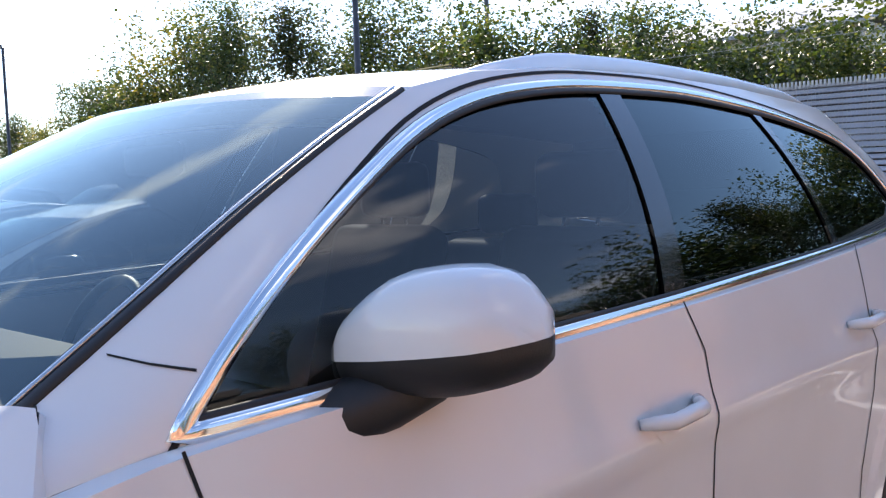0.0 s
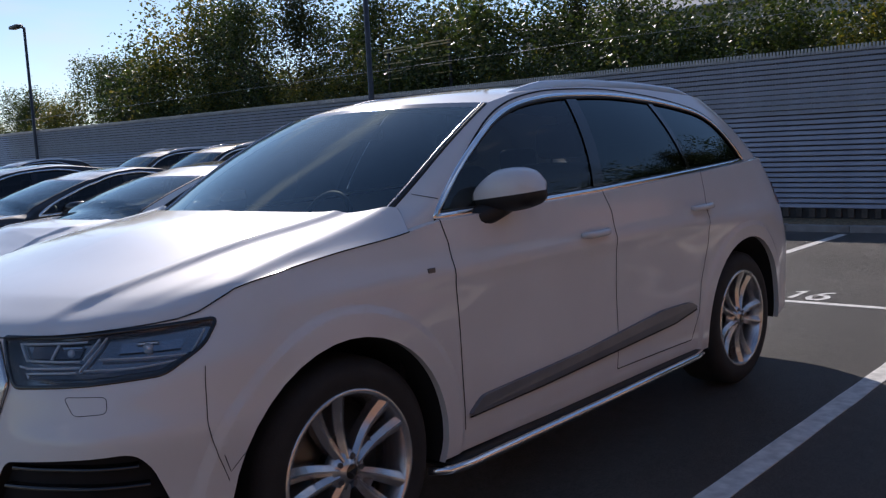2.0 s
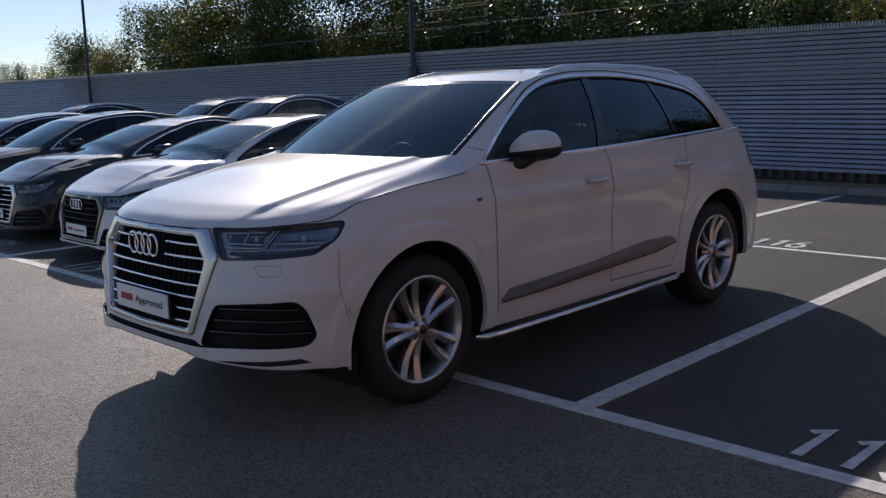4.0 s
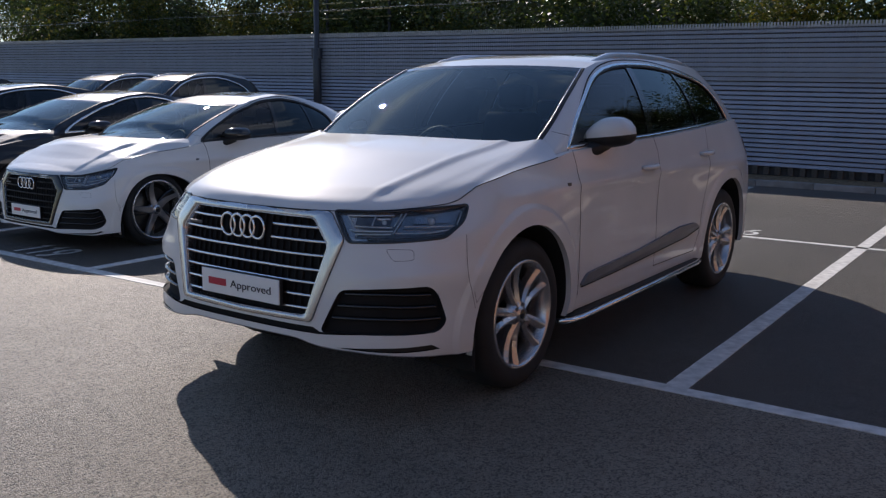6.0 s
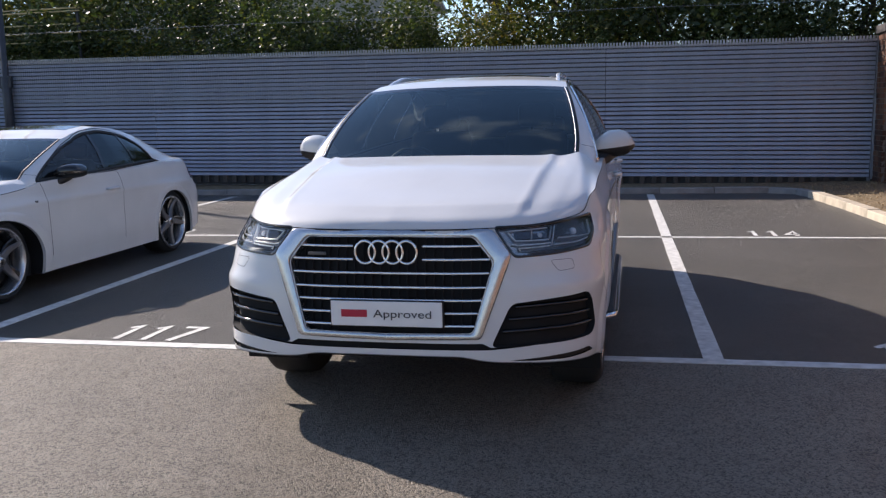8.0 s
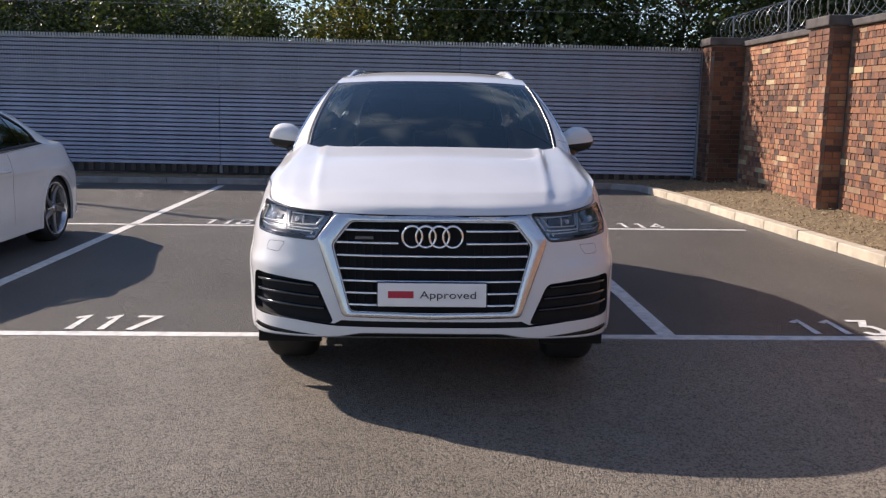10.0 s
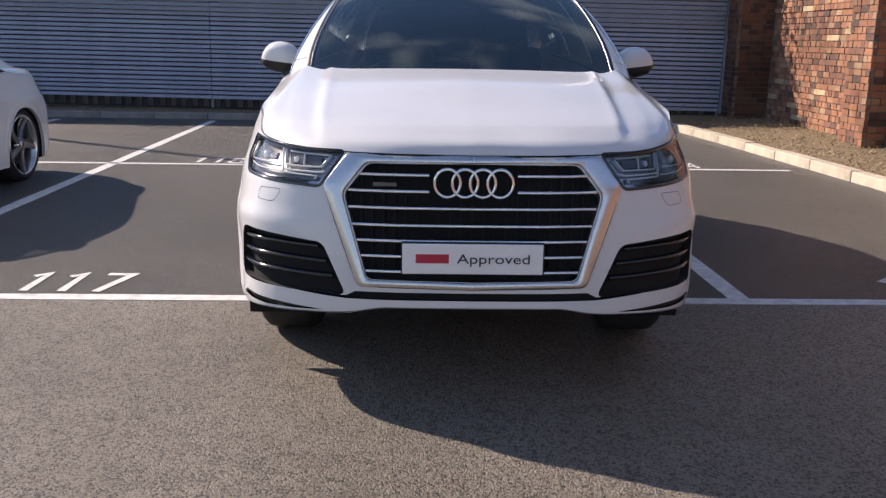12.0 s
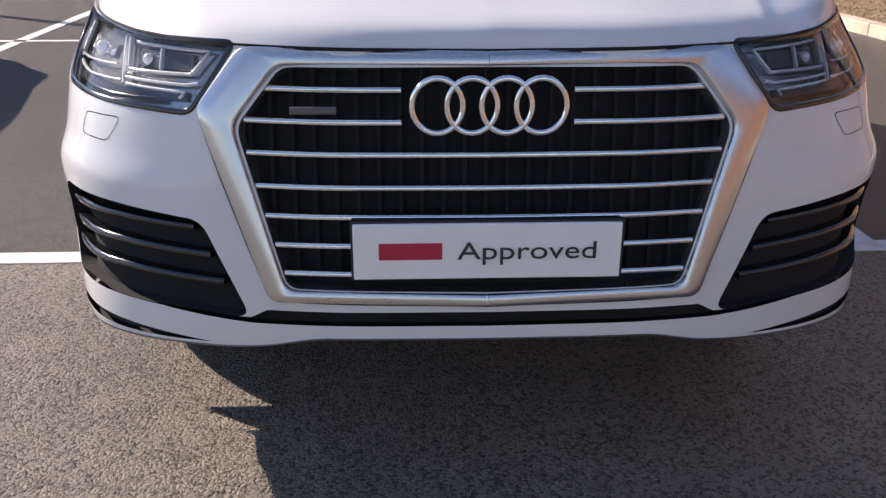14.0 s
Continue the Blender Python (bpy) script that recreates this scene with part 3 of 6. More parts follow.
def trunk_mesh(name, seed, height, radius):
    rnd = random.Random(seed)
    bm = bmesh.new()
    pts = [Vector((0, 0, -0.1))]
    for k in range(1, 7):
        pts.append(Vector((rnd.uniform(-0.12, 0.12) * k * 0.4, rnd.uniform(-0.12, 0.12) * k * 0.4, height * 0.9 * k / 6)))
    tube(bm, pts, [0.09, 0.075, 0.06, 0.05, 0.035, 0.022, 0.01], 7)
    for k in range(10):
        i = rnd.randrange(1, 5)
        a, q = rnd.uniform(0, 6.28), pts[i]
        L = radius * rnd.uniform(0.5, 0.9)
        d = Vector((math.cos(a), math.sin(a), rnd.uniform(0.5, 1.3)))
        tube(bm, [q, q + d * L * 0.5, q + d * L + Vector((0, 0, 0.15))], [0.03, 0.018, 0.006], 5)
    me = bpy.data.meshes.new(name)
    bm.to_mesh(me)
    bm.free()
    me.materials.append(BARK)
    return me


KINDS = []
for seed, hgt, rad, n, mt, sp in ((1, 5.2, 1.7, 9500, LEAF, 22), (2, 4.4, 1.9, 10000, LEAF_YELLOW, 8), (3, 5.6, 1.6, 9500, LEAF_DARK, 24), (4, 3.9, 2.0, 10000, LEAF, 6), (5, 6.2, 1.9, 10000, LEAF, 20)):
    KINDS.append((crown_mesh("crown", seed, hgt, rad, n, mt, spiky=sp), trunk_mesh("trunk", seed, hgt, rad), hgt))
LABELS = ("bushy green tree behind the fence", "yellowing green shrub behind the fence", "dark green tree behind the fence", "dense green hedge shrub behind the fence", "tall green tree behind the fence")


def tree(kind, x, y, height, turn):
    crown, trunk, h = KINDS[kind]
    s = height / h
    root = thing("tree", Matrix.LocRotScale((x, y, 0), Euler((0, 0, turn)), (s * 1.1, s * 1.1, s)), LABELS[kind], "tree", "trees behind the fence")
    for nm, me in (("trunk", trunk), ("crown", crown)):
        ob = new(nm, me)
        ob.parent = root
    return root


# heights of the tree line along the fence
TOP_X = (-52, -41, -37, -34, -30, -26, -22, -17.5, -15.2, -14, -12, -11.2, -9.8, -6, -4, -2, 6, 14)
TOP_Z = (3.3, 4.3, 5.2, 5.5, 5.8, 6.3, 6.9, 6.2, 5.2, 5.6, 4.6, 4.3, 4.9, 4.6, 4.6, 6.0, 6.2, 5.4)
rnd = random.Random(21)
x = -52.0
while x < 13:
    top = float(np.interp(x, TOP_X, TOP_Z))
    tree(rnd.choice((0, 1, 2, 3, 4, 0)), x, 15.9 + rnd.uniform(-0.5, 0.9), top * rnd.uniform(0.72, 1.03), rnd.uniform(0, 6))
    x += rnd.uniform(1.5, 2.4)
x = -50.0
while x < 16:
    top = float(np.interp(x, TOP_X, TOP_Z)) * (0.72 if x < -13 else 1.0)
    tree(rnd.choice((0, 2, 2, 3)), x, 18.2 + rnd.uniform(-0.6, 1.2), top * rnd.uniform(0.7, 1.08), rnd.uniform(0, 6))
    x += rnd.uniform(2.2, 3.4)
x = -30.0
while x < 10:
    tree(rnd.choice((1, 3, 3)), x, 15.25 + rnd.uniform(-0.1, 0.3), rnd.uniform(3.1, 3.8), rnd.uniform(0, 6))
    x += rnd.uniform(1.6, 2.6)
# trees beyond the brick wall, behind the camera's right
for k in range(9):
    tree(rnd.choice((0, 2, 3, 4)), 9.5 + rnd.uniform(-0.5, 2.5), 9.5 - k * 3.1 + rnd.uniform(-0.6, 0.6), rnd.uniform(4.2, 6.2), rnd.uniform(0, 6))



# ---- car bodies: shapes as smooth functions ----
def smooth_interp(x, xs, ys):
    """Monotone cubic through the knots; ys may hold several columns."""
    xs, ys = np.asarray(xs, float), np.asarray(ys, float)
    h = np.diff(xs)
    flat = ys.ndim == 1
    if flat:
        ys = ys[:, None]
    d = np.diff(ys, axis=0) / h[:, None]
    m = np.zeros_like(ys)
    m[0], m[-1] = d[0], d[-1]
    a, b = d[:-1], d[1:]
    w1, w2 = (2 * h[1:] + h[:-1])[:, None], (h[1:] + 2 * h[:-1])[:, None]
    with np.errstate(divide="ignore", invalid="ignore"):
        hm = (w1 + w2) / (w1 / a + w2 / b)
    m[1:-1] = np.where(a * b > 0, hm, 0)
    x = np.clip(np.asarray(x, float), xs[0], xs[-1])
    i = np.clip(np.searchsorted(xs, x, side="right") - 1, 0, len(xs) - 2)
    t = ((x - xs[i]) / h[i])[..., None]
    y0, y1, m0, m1 = ys[i], ys[i + 1], m[i] * h[i][..., None], m[i + 1] * h[i][..., None]
    r = (2 * t**3 - 3 * t**2 + 1) * y0 + (t**3 - 2 * t**2 + t) * m0 + (-2 * t**3 + 3 * t**2) * y1 + (t**3 - t**2) * m1
    return r[..., 0] if flat else r


class Skin:
    """The lower body, from the nose's middle round the corner along the side to the tail: (s, z) to a place. Right-hand half (x > 0)."""

    def __init__(self, s, levels, top, bottom):
        self.s = np.array(s)
        self.z = np.array([l[0] for l in levels])
        self.xy = np.array([l[1] for l in levels])  # level, knot, 2
        self.top_s, self.top_z = zip(*top)
        self.bot_s, self.bot_z = zip(*bottom)

    def top(self, s):
        return float(smooth_interp(np.array([s]), self.top_s, self.top_z)[0])

    def bottom(self, s):
        return float(smooth_interp(np.array([s]), self.bot_s, self.bot_z)[0])

    def at(self, s, z):
        s, z = np.atleast_1d(np.asarray(s, float)), np.atleast_1d(np.asarray(z, float))
        per = np.stack([smooth_interp(s, self.s, l) for l in self.xy])  # level, n, 2
        k = np.clip(np.searchsorted(self.z, z, side="right") - 1, 0, len(self.z) - 2)
        out = np.zeros((len(s), 3))
        for lev in np.unique(k):
            sel = k == lev
            sub = smooth_interp_cols(z[sel], self.z, per[:, sel])
            out[sel, :2] = sub
        out[:, 2] = z
        out[:, 0] += self.relief(s, z)
        return out

    @staticmethod
    def relief(s, z):
        """What stands proud of the plain side: flared arches, the shoulder line, hollow doors and the rear haunch."""
        def ease(v):
            v = np.clip(v, 0, 1)
            return v * v * (3 - 2 * v)
        x = 0 * s
        for c in (1.58, 4.57):
            x = x + 0.011 * ease((0.566 - np.hypot(s - c, z - 0.387)) / 0.028)
        side = ease((s - 1.15) / 0.5) * ease((5.2 - s) / 0.4)
        x = x + side * 0.009 * np.exp(-((z - 0.995) / 0.035) ** 2)
        x = x - 0.007 * ease((s - 2.1) / 0.3) * ease((4.05 - s) / 0.3) * np.exp(-((z - 0.74) / 0.15) ** 2)
        return x + 0.020 * np.exp(-((s - 4.62) / 0.40) ** 2) * np.exp(-((z - 0.955) / 0.075) ** 2)

    def normal(self, s, z, e=0.004):
        a, b = self.at(np.asarray(s) + e, z), self.at(np.asarray(s) - e, z)
        c, d = self.at(s, np.asarray(z) + e), self.at(s, np.asarray(z) - e)
        n = np.cross(a - b, c - d)
        return n / np.linalg.norm(n, axis=1)[:, None]


def smooth_interp_cols(x, xs, ys):
    """As smooth_interp, with a table of its own for each x: ys is knots, n, 2."""
    out = np.zeros((len(x), ys.shape[2]))
    h = np.diff(xs)
    d = np.diff(ys, axis=0) / h[:, None, None]
    m = np.zeros_like(ys)
    m[0], m[-1] = d[0], d[-1]
    a, b = d[:-1], d[1:]
    w1, w2 = (2 * h[1:] + h[:-1])[:, None, None], (h[1:] + 2 * h[:-1])[:, None, None]
    with np.errstate(divide="ignore", invalid="ignore"):
        hm = (w1 + w2) / (w1 / a + w2 / b)
    m[1:-1] = np.where(a * b > 0, hm, 0)
    x = np.clip(x, xs[0], xs[-1])
    i = np.clip(np.searchsorted(xs, x, side="right") - 1, 0, len(xs) - 2)
    n = np.arange(len(x))
    t = ((x - xs[i]) / h[i])[:, None]
    y0, y1, m0, m1 = ys[i, n], ys[i + 1, n], m[i, n] * h[i][:, None], m[i + 1, n] * h[i][:, None]
    out = (2 * t**3 - 3 * t**2 + 1) * y0 + (t**3 - 2 * t**2 + t) * m0 + (-2 * t**3 + 3 * t**2) * y1 + (t**3 - t**2) * m1
    return out


SUV_S = [0, 0.25, 0.5, 0.7, 0.85, 0.97, 1.10, 1.30, 1.6, 2.1, 2.6, 3.6, 4.6, 5.2, 5.4, 5.55, 5.8, 6.35]
SUV_Y = [0, 0.5, 1.0, 2.0, 3.0, 3.6]


def level(z, nose, side, tail_in=0.0, tail_y=0.0):
    """One height of the body: the nose's line, half widths along the side, and the tail."""
    w = side[-1]
    pts = list(nose) + list(zip(side, SUV_Y))
    pts += [(w - 0.055 - tail_in, 3.77 + tail_y), (w - 0.15 - tail_in, 3.88 + tail_y), (w - 0.38, 3.96 + tail_y), (0, 4.0 + tail_y)]
    return (z, pts)


SUV = Skin(SUV_S, [
    level(0.24, [(0, -0.985), (0.25, -0.98), (0.5, -0.95), (0.7, -0.88), (0.83, -0.785), (0.895, -0.66), (0.925, -0.52), (0.94, -0.30)], (0.95, 0.925, 0.925, 0.925, 0.945, 0.90), 0.0, -0.1),
    level(0.38, [(0, -1.03), (0.25, -1.025), (0.5, -0.995), (0.7, -0.926), (0.842, -0.822), (0.918, -0.684), (0.953, -0.522), (0.968, -0.30)], (0.972, 0.955, 0.95, 0.95, 0.968, 0.925), 0.0, -0.02),
    level(0.55, [(0, -1.02), (0.25, -1.015), (0.5, -0.985), (0.7, -0.918), (0.839, -0.815), (0.919, -0.677), (0.959, -0.514), (0.977, -0.30)], (0.982, 0.965, 0.962, 0.962, 0.98, 0.925)),
    level(0.69, [(0, -1.005), (0.25, -1.0), (0.5, -0.966), (0.7, -0.908), (0.848, -0.812), (0.929, -0.680), (0.966, -0.516), (0.980, -0.30)], (0.984, 0.968, 0.965, 0.966, 0.982, 0.93)),
    level(0.75, [(0, -0.998), (0.25, -0.993), (0.5, -0.957), (0.695, -0.888), (0.836, -0.790), (0.915, -0.656), (0.957, -0.500), (0.976, -0.297)], (0.983, 0.968, 0.965, 0.967, 0.982, 0.93)),
    level(0.85, [(0, -0.985), (0.25, -0.98), (0.5, -0.938), (0.686, -0.864), (0.818, -0.756), (0.902, -0.622), (0.950, -0.472), (0.971, -0.285)], (0.978, 0.967, 0.965, 0.968, 0.982, 0.925), 0.0, -0.02),
    level(0.97, [(0, -0.955), (0.25, -0.945), (0.5, -0.89), (0.67, -0.79), (0.785, -0.665), (0.862, -0.535), (0.912, -0.40), (0.945, -0.25)], (0.955, 0.962, 0.965, 0.968, 0.972, 0.91), 0.02, -0.06),
    level(1.10, [(0, -0.90), (0.25, -0.89), (0.48, -0.83), (0.64, -0.73), (0.745, -0.61), (0.815, -0.485), (0.862, -0.36), (0.90, -0.23)], (0.912, 0.935, 0.945, 0.950, 0.94, 0.862), 0.04, -0.12),
    level(1.32, [(0, -0.80), (0.25, -0.79), (0.45, -0.74), (0.6, -0.64), (0.68, -0.52), (0.74, -0.41), (0.79, -0.30), (0.83, -0.20)], (0.85, 0.89, 0.90, 0.90, 0.868, 0.745), 0.05, -0.22),
], [(0, 0.962), (0.5, 0.965), (0.7, 0.972), (0.9, 0.986), (0.98, 0.998), (1.04, 1.028), (1.1, 1.056), (1.3, 1.086), (1.6, 1.118), (1.9, 1.148), (1.95, 1.156), (2.1, 1.178), (2.6, 1.196), (3.2, 1.210), (4.1, 1.244), (4.65, 1.268), (5.2, 1.285), (5.5, 1.26), (6.35, 1.23)],
    [(0, 0.397), (0.32, 0.396), (0.46, 0.374), (0.62, 0.363), (0.8, 0.350), (0.95, 0.335), (1.1, 0.316), (1.4, 0.30), (2.0, 0.30), (4.2, 0.31), (5.0, 0.33), (5.5, 0.36), (6.35, 0.38)])


# the glasshouse's side: half width by height and length
A_Z = (1.10, 1.16, 1.235, 1.325, 1.46, 1.615, 1.632, 1.74)
A_Y = (0.20, 0.285, 0.405, 0.542, 0.765, 1.078, 1.120, 1.45)
D_Z = (1.20, 1.29, 1.41, 1.55, 1.652, 1.75)
D_Y = (3.80, 3.68, 3.535, 3.405, 3.32, 3.24)
ROOF_Y = (1.0, 1.12, 1.3, 1.6, 2.0, 2.5, 3.0, 3.32, 3.7)
ROOF_Z = (1.60, 1.632, 1.672, 1.702, 1.716, 1.709, 1.682, 1.652, 1.60)


def cabin_x(y, z):
    y, z = np.atleast_1d(np.asarray(y, float)), np.atleast_1d(np.asarray(z, float))
    belt = np.interp(y, (0.3, 0.5, 1.1, 1.6, 2.5, 3.05, 3.6, 4.1), (1.15, 1.178, 1.196, 1.210, 1.244, 1.268, 1.285, 1.28))
    t = np.clip((z - belt) / (1.66 - belt), -0.3, 1.3)
    w = smooth_interp(y, (0.2, 0.6, 1.2, 2.0, 3.0, 3.6, 4.1), (0.865, 0.893, 0.905, 0.905, 0.872, 0.775, 0.64))
    x = w - 0.11 * t - 0.135 * np.abs(t) ** 1.9 * (t > 0)
    d = np.clip((y - smooth_interp(z, A_Z, A_Y)) / 0.13, 0, 1)
    e = np.clip((np.interp(z, D_Z, D_Y) - y) / 0.25, 0, 1)
    lean = np.clip((1.70 - z) / 0.45, 0.2, 1) * np.clip((z - belt) / 0.06, 0, 1)
    return x - 0.075 * lean * (1 - d) ** 2 - 0.05 * (1 - e) ** 2.2



# ---- trimming flat patches before they are bent into shape ----
def patch_grid(nu, nv, place):
    """A flat net in two parameters; place(i / nu, j / nv) gives each knot."""
    bm = bmesh.new()
    v = [[bm.verts.new((*place(i / nu, j / nv), 0)) for j in range(nv + 1)] for i in range(nu + 1)]
    for i in range(nu):
        for j in range(nv):
            bm.faces.new((v[i][j], v[i + 1][j], v[i + 1][j + 1], v[i][j + 1]))
    return bm


def cut(bm, line, closed=True):
    """Cuts the flat net along a line of points."""
    n = len(line)
    for i in range(n if closed else n - 1):
        (ax, ay), (bx, by) = line[i], line[(i + 1) % n]
        lox, hix, loy, hiy = min(ax, bx) - 1e-4, max(ax, bx) + 1e-4, min(ay, by) - 1e-4, max(ay, by) + 1e-4
        geom = set()
        for f in bm.faces:
            xs = [v.co.x for v in f.verts]
            if max(xs) < lox or min(xs) > hix:
                continue
            ys = [v.co.y for v in f.verts]
            if max(ys) < loy or min(ys) > hiy:
                continue
            geom.add(f)
            geom.update(f.edges)
            geom.update(f.verts)
        if geom:
            bmesh.ops.bisect_plane(bm, geom=list(geom), dist=1e-5, plane_co=(ax, ay, 0), plane_no=(ay - by, bx - ax, 0))


def inside(p, poly):
    x, y, c = p[0], p[1], False
    for (ax, ay), (bx, by) in zip(poly, poly[1:] + poly[:1]):
        if (ay > y) != (by > y) and x < (bx - ax) * (y - ay) / (by - ay) + ax:
            c = not c
    return c


def rounded(poly, r, seg=4):
    """The outline with its corners rounded off."""
    out = []
    n = len(poly)
    for i in range(n):
        p, a, b = Vector(poly[i]), Vector(poly[i - 1]), Vector(poly[(i + 1) % n])
        u, w = (a - p), (b - p)
        k = min(r, u.length * 0.45, w.length * 0.45)
        s, e = p + u.normalized() * k, p + w.normalized() * k
        for j in range(seg + 1):
            t = j / seg
            out.append(tuple((1 - t) ** 2 * s + 2 * t * (1 - t) * p + t * t * e))
    return out


def rounded_open(pts, r, seg=4):
    """As rounded, for a line whose two ends stay."""
    out = [pts[0]]
    for i in range(1, len(pts) - 1):
        p, a, b = Vector(pts[i]), Vector(pts[i - 1]), Vector(pts[i + 1])
        u, w = a - p, b - p
        k = min(r, u.length * 0.45, w.length * 0.45)
        s, e = p + u.normalized() * k, p + w.normalized() * k
        out += [tuple((1 - t) ** 2 * s + 2 * t * (1 - t) * p + t * t * e) for t in (j / seg for j in range(seg + 1))]
    return out + [pts[-1]]


def arc(cx, cy, r, n, a0=0.0, a1=360.0):
    return [(cx + r * math.cos(radians(a0 + (a1 - a0) * i / n)), cy + r * math.sin(radians(a0 + (a1 - a0) * i / n))) for i in range(n + (a1 - a0 < 360))]


class Flat:
    """A trimmed net: knots, faces and the region of each face."""

    def __init__(self, bm, regions):
        bm.verts.index_update()
        self.co = np.array([v.co[:2] for v in bm.verts])
        self.faces = []
        self.region = []
        for f in bm.faces:
            c = f.calc_center_median()
            name = "rest"
            for key, test in regions:
                if inside(c, test):
                    name = key
                    break
            self.faces.append([v.index for v in f.verts])
            self.region.append(name)
        bm.free()

    def pick(self, *names):
        faces = [f for f, r in zip(self.faces, self.region) if r in names]
        used = sorted({i for f in faces for i in f})
        at = {k: j for j, k in enumerate(used)}
        return self.co[used], [[at[i] for i in f] for f in faces]


def rim_loop(place, poly, offset, material, name, parent, both, width=0.0, inset=None):
    """A flange from an outline straight inwards by offset."""
    bm = bmesh.new()
    pts = place(np.array(poly))
    for sx in both:
        a = [bm.verts.new((sx * p[0], p[1], p[2])) for p in pts]
        b = [bm.verts.new((sx * (p[0] + offset[0]), p[1] + offset[1], p[2] + offset[2])) for p in pts]
        n = len(a)
        for i in range(n):
            f = (a[i], a[(i + 1) % n], b[(i + 1) % n], b[i])
            bm.faces.new(f)
    return part(name, bm, material, parent, smooth=True)


def skin_at(c):
    return SUV.at(c[:, 0], c[:, 1])


def cabin_at(c):
    return np.stack([cabin_x(c[:, 0], c[:, 1]), c[:, 0], c[:, 1]], 1)


def dense(line, step=0.02, closed=False):
    out = []
    pts = list(line) + ([line[0]] if closed else [])
    for (ax, ay), (bx, by) in zip(pts, pts[1:]):
        n = max(1, int(math.hypot(bx - ax, by - ay) / step))
        out += [(ax + (bx - ax) * i / n, ay + (by - ay) * i / n) for i in range(n)]
    return out if closed else out + [pts[-1]]


def ribbon(place, line, width, lift, thick=0.0, closed=False, step=0.02):
    """A band that follows a line on a bent patch, lifted off it; thick gives it a rounded body."""
    pts = np.array(dense(line, step, closed))
    n = len(pts)
    d = np.roll(pts, -1, 0) - np.roll(pts, 1, 0)
    if not closed:
        d[0], d[-1] = pts[1] - pts[0], pts[-1] - pts[-2]
    d /= np.linalg.norm(d, axis=1)[:, None] + 1e-12
    q = np.stack([-d[:, 1], d[:, 0]], 1)
    e = 0.003
    c = place(pts)
    ta, tb = place(pts + np.array([e, 0])) - place(pts - np.array([e, 0])), place(pts + np.array([0, e])) - place(pts - np.array([0, e]))
    nor = np.cross(ta, tb)
    nor /= np.linalg.norm(nor, axis=1)[:, None] + 1e-12
    side = place(pts + q * e) - place(pts - q * e)
    side /= np.linalg.norm(side, axis=1)[:, None] + 1e-12
    if thick:
        rows = [c - side * width / 2 + nor * (lift - thick), c - side * width / 2 + nor * (lift + thick * 0.3), c - side * width * 0.25 + nor * (lift + thick), c + side * width * 0.25 + nor * (lift + thick), c + side * width / 2 + nor * (lift + thick * 0.3), c + side * width / 2 + nor * (lift - thick)]
    else:
        rows = [c - side * width / 2 + nor * lift, c + side * width / 2 + nor * lift]
    return rows, closed


def rows_bm(items, warp, both=(1, -1)):
    bm = bmesh.new()
    for rows, closed in items:
        for sx in both:
            vs = []
            for r in rows:
                p = warp(np.array(r) )
                vs.append([bm.verts.new((sx * a[0], a[1], a[2])) for a in p])
            n = len(vs[0])
            for r0, r1 in zip(vs, vs[1:]):
                for i in range(n if closed else n - 1):
                    f = (r0[i], r0[(i + 1) % n], r1[(i + 1) % n], r1[i])
                    bm.faces.new(f if sx > 0 else f[::-1])
    return bm


def bent(co, faces, place, warp, both=(1, -1), lift=None):
    """A flat piece bent into shape, on one or both sides of the car."""
    p = place(co)
    if lift is not None:
        e = 0.003
        ta, tb = place(co + np.array([e, 0])) - place(co - np.array([e, 0])), place(co + np.array([0, e])) - place(co - np.array([0, e]))
        nor = np.cross(ta, tb)
        p = p + lift * nor / (np.linalg.norm(nor, axis=1)[:, None] + 1e-12)
    p = warp(p)
    bm = bmesh.new()
    for sx in both:
        v = [bm.verts.new((sx * a[0], a[1], a[2])) for a in p]
        for f in faces:
            bm.faces.new([v[i] for i in (f if sx > 0 else f[::-1])])
    if len(both) == 2:
        bmesh.ops.remove_doubles(bm, verts=[v for v in bm.verts if abs(v.co.x) < 1e-4], dist=2e-4)
    return bm


# ---- outlines on the body ----
GRILLE_OUT = [(0, 0.961), (0.470, 0.963), (0.565, 0.848), (0.432, 0.475), (0, 0.468)]
GRILLE_IN = [(0, 0.934), (0.390, 0.931), (0.483, 0.818), (0.395, 0.502), (0, 0.496)]
HEADLAMP = [(0.482, 0.970), (0.582, 0.838), (0.80, 0.845), (0.96, 0.855), (1.028, 0.915), (1.048, 0.985), (0.90, 0.978), (0.70, 0.968)]
INTAKE = [(0.565, 0.632), (0.75, 0.648), (0.915, 0.657), (0.95, 0.612), (0.99, 0.485), (0.955, 0.442), (0.75, 0.441), (0.475, 0.436)]
SLOT = [(0, 0.454), (0.440, 0.454), (0.475, 0.436), (0.66, 0.4395), (0.66, 0.4385), (0.47, 0.424), (0, 0.424)]
SLIT = [(0.56, 0.3735), (0.76, 0.384), (0.93, 0.389), (0.965, 0.365), (0.80, 0.362), (0.66, 0.3675)]
ARCH_F = arc(1.58, 0.385, 0.462, 40)
ARCH_R = arc(4.57, 0.39, 0.470, 40)
DOOR_1 = [(2.10, 1.30), (2.105, 1.185), (2.125, 1.10), (2.123, 1.0), (2.13, 0.8), (2.134, 0.6), (2.147, 0.385), (3.22, 0.385), (3.218, 0.9), (3.222, 1.12), (3.18, 1.22), (3.175, 1.30)]
